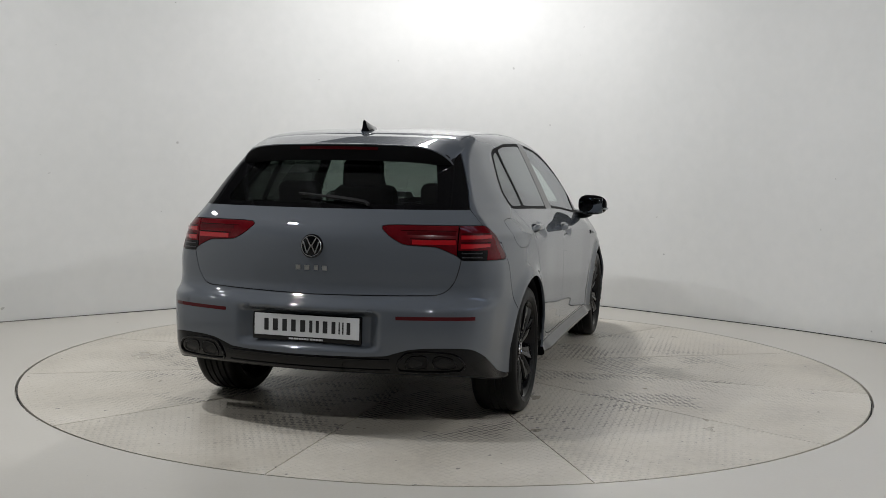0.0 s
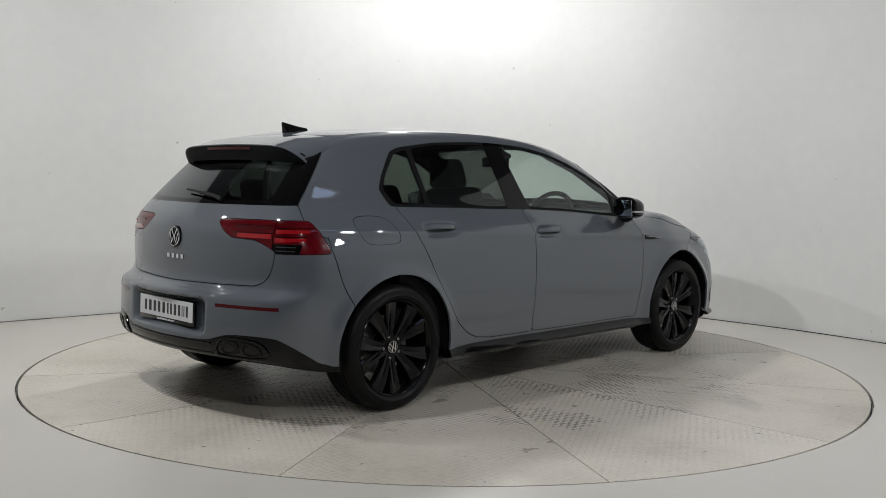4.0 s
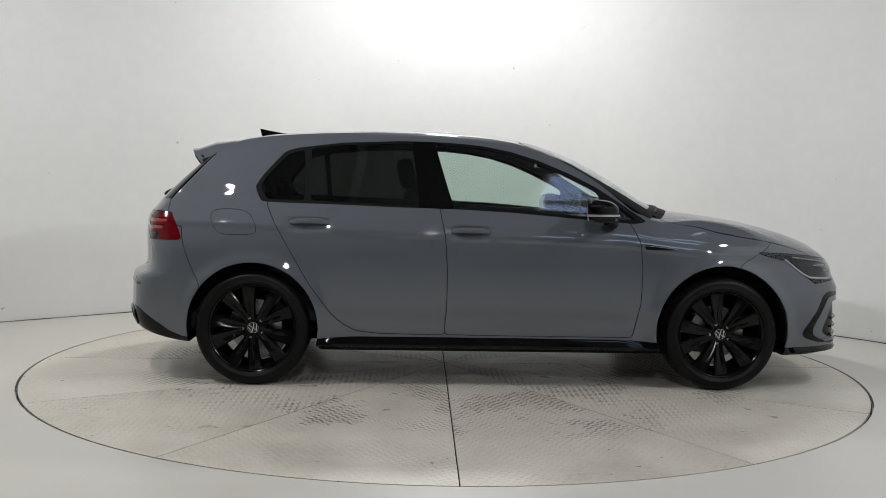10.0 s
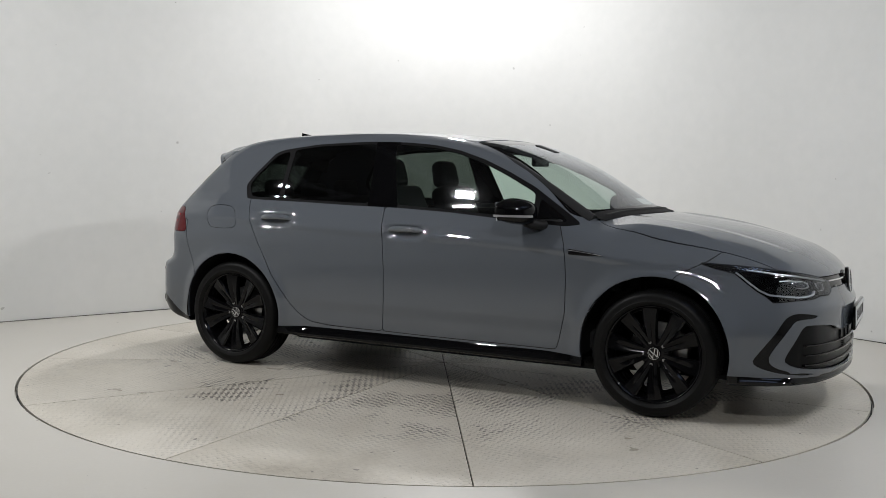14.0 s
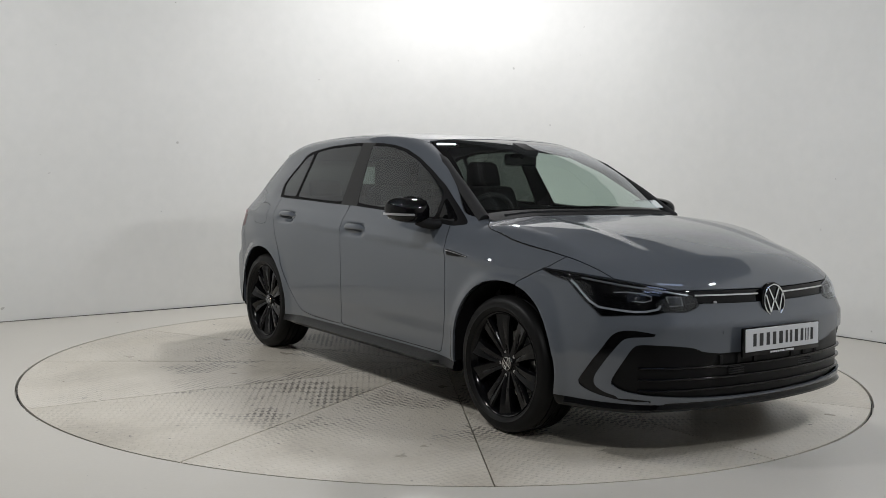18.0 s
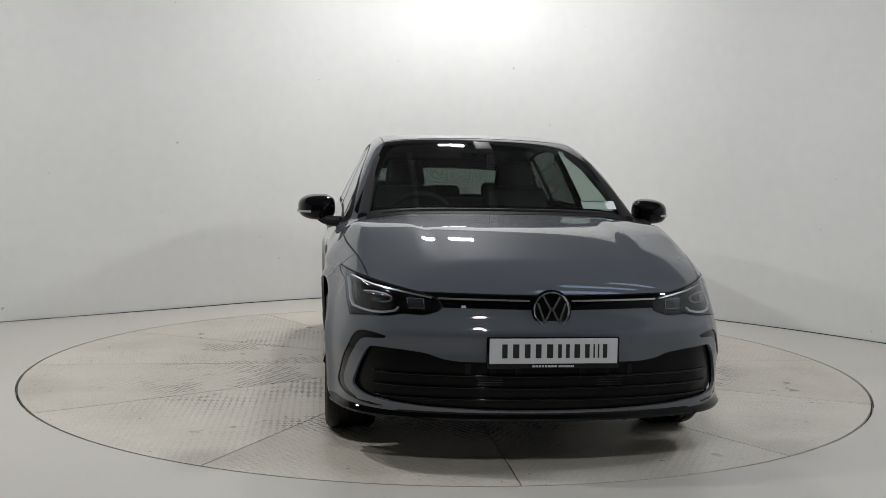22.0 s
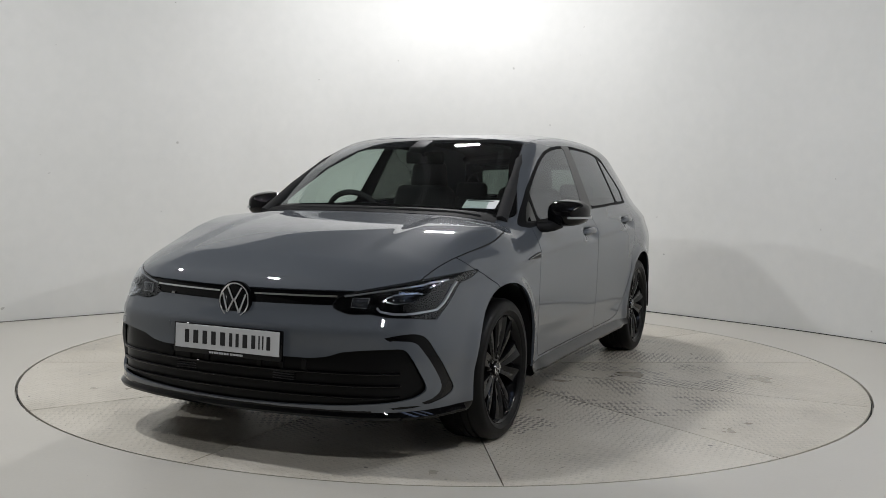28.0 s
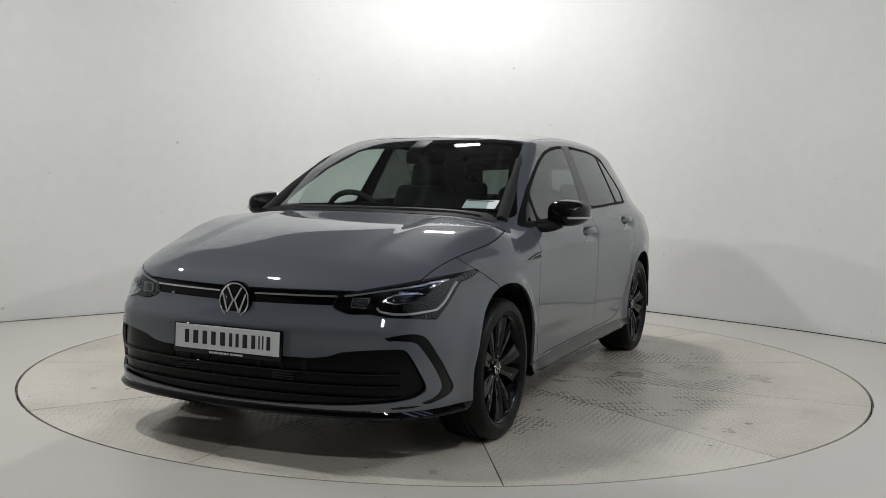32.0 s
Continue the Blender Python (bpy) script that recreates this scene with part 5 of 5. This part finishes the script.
pts = [glass_at(y, z) for y, z in ((0.13, 1.078), (0.06, 1.073), (-0.02, 1.066), (-0.10, 1.058), (-0.17, 1.050), (-0.21, 1.044))]
part("wiper_arm", tube(pts[2:] + [pts[-1] + Vector((-0.004, -0.02, -0.012))], 0.010, 8), BLACK, tailgate, "black rear wiper arm")
part("rear_wiper", tube(pts, 0.0055, 8), BLACK, tailgate, "black rear wiper")
for z, r in ((0.366, 0.006), (0.318, 0.005)):
    part("valance_ridge", tube([rear_at(y, z, 0.0) for y in np.linspace(-0.39, 0.39, 25)], r, 8), GLOSS_BLACK, rear_bumper, "gloss black ridge along the valance")
for s in (1, -1):
    surround = [(0.415, 0.312), (0.440, 0.386), (0.492, 0.404), (0.655, 0.398), (0.712, 0.362), (0.700, 0.312)]
    rim = part("exhaust_rim", tube([rear_at(s * y, z, -0.002) for y, z in soft(surround, 0.02)], 0.006, 8, True), GLOSS_BLACK, rear_bumper, "gloss black angular exhaust surround")
    for cell in ([(0.452, 0.326), (0.470, 0.376), (0.500, 0.386), (0.556, 0.386), (0.556, 0.326)], [(0.578, 0.326), (0.578, 0.385), (0.642, 0.381), (0.680, 0.354), (0.672, 0.326)]):
        part("exhaust_cell", tube([rear_at(s * y, z, 0.0) for y, z in soft(cell, 0.015)], 0.0042, 8, True), GLOSS_BLACK, rim, "gloss black exhaust cell edge")
        # flat black face in place of the shaded hollow of the cell
        bm = bmesh.new()
        bm.faces.new([bm.verts.new(rear_at(s * y, z, -0.0015)) for y, z in soft(cell, 0.015)])
        part("exhaust_opening", bm, VOID, rim, "flat black face standing for the dark inside of the exhaust cell")
    for y in (0.30, 0.66):
        q, n = on_skin(0, -1, s * y, 0.575)
        bm = bmesh.new()
        cyl(bm, seat_on(n, q), 0.010, 0.009, 0.004, 16)
        part("parking_sensor", bm, PAINT, rear_bumper, "small grey parking sensor")
    for y in (0.33,):
        q, n = on_skin(0, 1, s * y, 0.545)
        bm = bmesh.new()
        cyl(bm, seat_on(n, q), 0.010, 0.009, 0.004, 16)
        part("parking_sensor", bm, PAINT, front_bumper, "small grey parking sensor")

# unseen floor pan, sump guard, tank, axle and silencer boxes that deepen the shadow
for nm, c, sz, lab in (("sump_guard", (1.45, 0, 0.200), (0.86, 1.02, 0.09), "black plastic sump guard"), ("floor_pan", (0.05, 0, 0.205), (2.05, 1.36, 0.07), "dark floor pan"), ("fuel_tank", (-0.72, -0.10, 0.200), (0.50, 1.04, 0.08), "black fuel tank"), ("rear_axle", (-1.30, 0, 0.25), (0.16, 1.16, 0.11), "dark rear axle beam"), ("silencer", (-1.62, 0.05, 0.285), (0.30, 0.80, 0.10), "dark steel silencer")):
    bm = bmesh.new()
    box(bm, c, sz, None, 0.03, 3)
    part(nm, bm, BLACK, car, lab)

# ---- cabin ----
def rounded(name, centre, size, mat, parent, label, tilt=0.0, bevel=0.04, squeeze=0.0):
    bm = bmesh.new()
    box(bm, (0, 0, 0), size, None, min(bevel, min(size) * 0.45), 4)
    for v in bm.verts:
        f = v.co.z / size[2] + 0.5
        v.co.y *= 1 - squeeze * f
    bm.transform(Matrix.Translation(centre) @ Matrix.Rotation(radians(tilt), 4, "Y"))
    return part(name, bm, mat, parent, label)


for s in (1, -1):
    seat = new("front_seat")
    seat.parent = car
    seat["label"] = "dark cloth front seat with headrest"
    rounded("cushion", (0.02, s * 0.36, 0.50), (0.52, 0.50, 0.16), CABIN, seat, "dark seat cushion")
    rounded("backrest", (-0.33, s * 0.36, 0.82), (0.14, 0.50, 0.62), CABIN, seat, "dark seat backrest", -20, 0.05, 0.22)
    rounded("headrest", (-0.475, s * 0.36, 1.195), (0.10, 0.27, 0.18), CABIN, seat, "dark headrest", -12, 0.045, 0.2)
    part("headrest_post", tube([(-0.43, s * 0.36 - 0.06, 1.02), (-0.465, s * 0.36 - 0.06, 1.16)], 0.007), STEEL, seat)
    part("headrest_post", tube([(-0.43, s * 0.36 + 0.06, 1.02), (-0.465, s * 0.36 + 0.06, 1.16)], 0.007), STEEL, seat)
    # inner door trim
    bm = bmesh.new()
    box(bm, (-0.22, s * 0.765, 0.66), (2.05, 0.05, 0.62), None, 0.02)
    part("door_trim", bm, CABIN, doors[s][0], "dark inner door trim")
bench = new("rear_seat")
bench.parent = car
bench["label"] = "dark cloth rear bench with three headrests"
rounded("cushion", (-0.82, 0, 0.50), (0.50, 1.24, 0.16), CABIN, bench, "dark bench cushion")
rounded("backrest", (-1.17, 0, 0.76), (0.14, 1.24, 0.56), CABIN, bench, "dark bench backrest", -18, 0.05)
for y in (-0.40, 0.0, 0.40):
    rounded("headrest", (-1.30, y, 1.075 if y else 1.05), (0.09, 0.24, 0.14), CABIN, bench, "dark headrest", -12, 0.04)
rounded("cabin_floor", (-0.3, 0, 0.33), (2.9, 1.36, 0.10), CABIN, car, "dark cabin floor", 0, 0.02)
rounded("parcel_shelf", (-1.60, 0, 0.955), (0.52, 1.10, 0.025), CABIN, car, "dark parcel shelf", 0, 0.01)
rounded("bulkhead", (1.16, 0, 0.63), (0.06, 1.30, 0.56), CABIN, car, "dark bulkhead", 0, 0.01)
dash_rows = []
for y in np.linspace(-0.70, 0.70, 15):
    c = 0.10 * (y / 0.7) ** 2
    dash_rows.append([Vector((1.03 - c * 1.6, y, 0.965)), Vector((0.90 - c, y, 0.975)), Vector((0.78 - c * 0.5, y, 0.965 + 0.012 * math.exp(-(((y + 0.36) / 0.15) ** 2)))), Vector((0.70 - c * 0.5, y, 0.92)), Vector((0.69, y, 0.78)), Vector((0.78, y, 0.62)), Vector((1.1, y, 0.60))])
dash = part("dashboard", loft(dash_rows), CABIN, car, "dark dashboard", angle=50)
bm = bmesh.new()
box(bm, (0.70, 0.0, 0.945), (0.02, 0.24, 0.11), Matrix.Translation((0.70, 0, 0.945)) @ Matrix.Rotation(radians(-14), 4, "Y") @ Matrix.Translation((-0.70, 0, -0.945)), 0.006)
part("centre_screen", bm, GLOSS_BLACK, dash, "black centre display")
wheel_m = Matrix.Translation((0.50, -0.36, 0.925)) @ Matrix.Rotation(radians(-65), 4, "Y")
steering = part("steering_wheel", tube([wheel_m @ Vector((0.175 * math.cos(a), 0.18 * math.sin(a), 0)) for a in [2 * math.pi * k / 32 for k in range(32)]], 0.016, 10, True), CABIN, dash, "dark leather steering wheel")
bm = bmesh.new()
for a in (90, -90, 180):
    box(bm, (0.09 * math.cos(radians(a)), 0.09 * math.sin(radians(a)), 0), (0.17 if a == 180 else 0.03, 0.03 if a == 180 else 0.17, 0.02), wheel_m, 0.006)
cyl(bm, wheel_m, 0.065, 0.055, 0.045, 24)
part("wheel_spokes", bm, CABIN, dash, "dark wheel spokes")
part("steering_column", tube([(0.50, -0.36, 0.925), (0.75, -0.36, 0.82)], 0.035, 12), CABIN, dash, "dark steering column")
for s in (1, -1):
    part("pillar_lining", tube([(0.93, s * 0.69, 0.965), (0.70, s * 0.65, 1.105), (0.45, s * 0.595, 1.245), (0.22, s * 0.545, 1.335)], 0.032, 10), CABIN, car, "dark inner windscreen pillar trim")
rounded("inside_mirror", (0.36, 0, 1.285), (0.03, 0.23, 0.07), GLOSS_BLACK, car, "black inside mirror", 0, 0.012)
part("mirror_stalk", tube([(0.37, 0, 1.30), (0.43, 0, 1.335)], 0.012), BLACK, car, "black mirror stalk")
rounded("sensor_box", (0.40, 0, 1.345), (0.14, 0.10, 0.035), BLACK, car, "black sensor box behind the windscreen", 20, 0.01)
PAPER = material("white_paper", (0.75, 0.78, 0.78), 0.7)
q, n = on_skin(2, 1, 0.865, 0.555)
mm = Matrix.Translation(q - n * 0.012) @ Matrix((Vector((0, 1, 0)), n.cross(Vector((0, 1, 0))), n)).transposed().to_4x4()
bm = bmesh.new()
box(bm, (0, 0, 0), (0.178, 0.080, 0.002), mm)
slip = part("paper_slip", bm, PAPER, car, "white paper slip behind the windscreen", smooth=False)
bars("slip_marking", mm @ Matrix.Translation((0, 0.030, 0.0018)), [(-0.01, 0.14)], 0.006, INK, slip, "dark bar of marking")


# ---- what moves ----
TURN = [(0.0, 73.76), (1.5, 63.08), (3.0, 52.36), (4.5, 41.58), (6.0, 30.73), (7.5, 19.82), (9.0, 8.86), (10.5, -2.06), (12.0, -12.93), (13.5, -23.67), (15.0, -34.33), (16.5, -44.87), (18.0, -55.36), (19.5, -65.78), (21.0, -76.13), (22.5, -86.37), (24.0, -96.58), (25.5, -106.78), (26.1, -110.85), (26.35, -112.4), (26.6, -113.6), (26.85, -114.3), (27.2, -114.57), (29.0, -114.57), (32.0, -114.57)]
CAR_SEAT = pose(0.216, 0.115, 0.0, 0, 0, 0.463)


def motions():
    """The turntable carries the car round, and stops."""
    walk(turntable, [(t, pose(0, 0, 0, 0, 0, a)) for t, a in TURN])
    walk(car, [(t, pose(0, 0, 0, 0, 0, a) @ CAR_SEAT) for t, a in TURN])


motions()
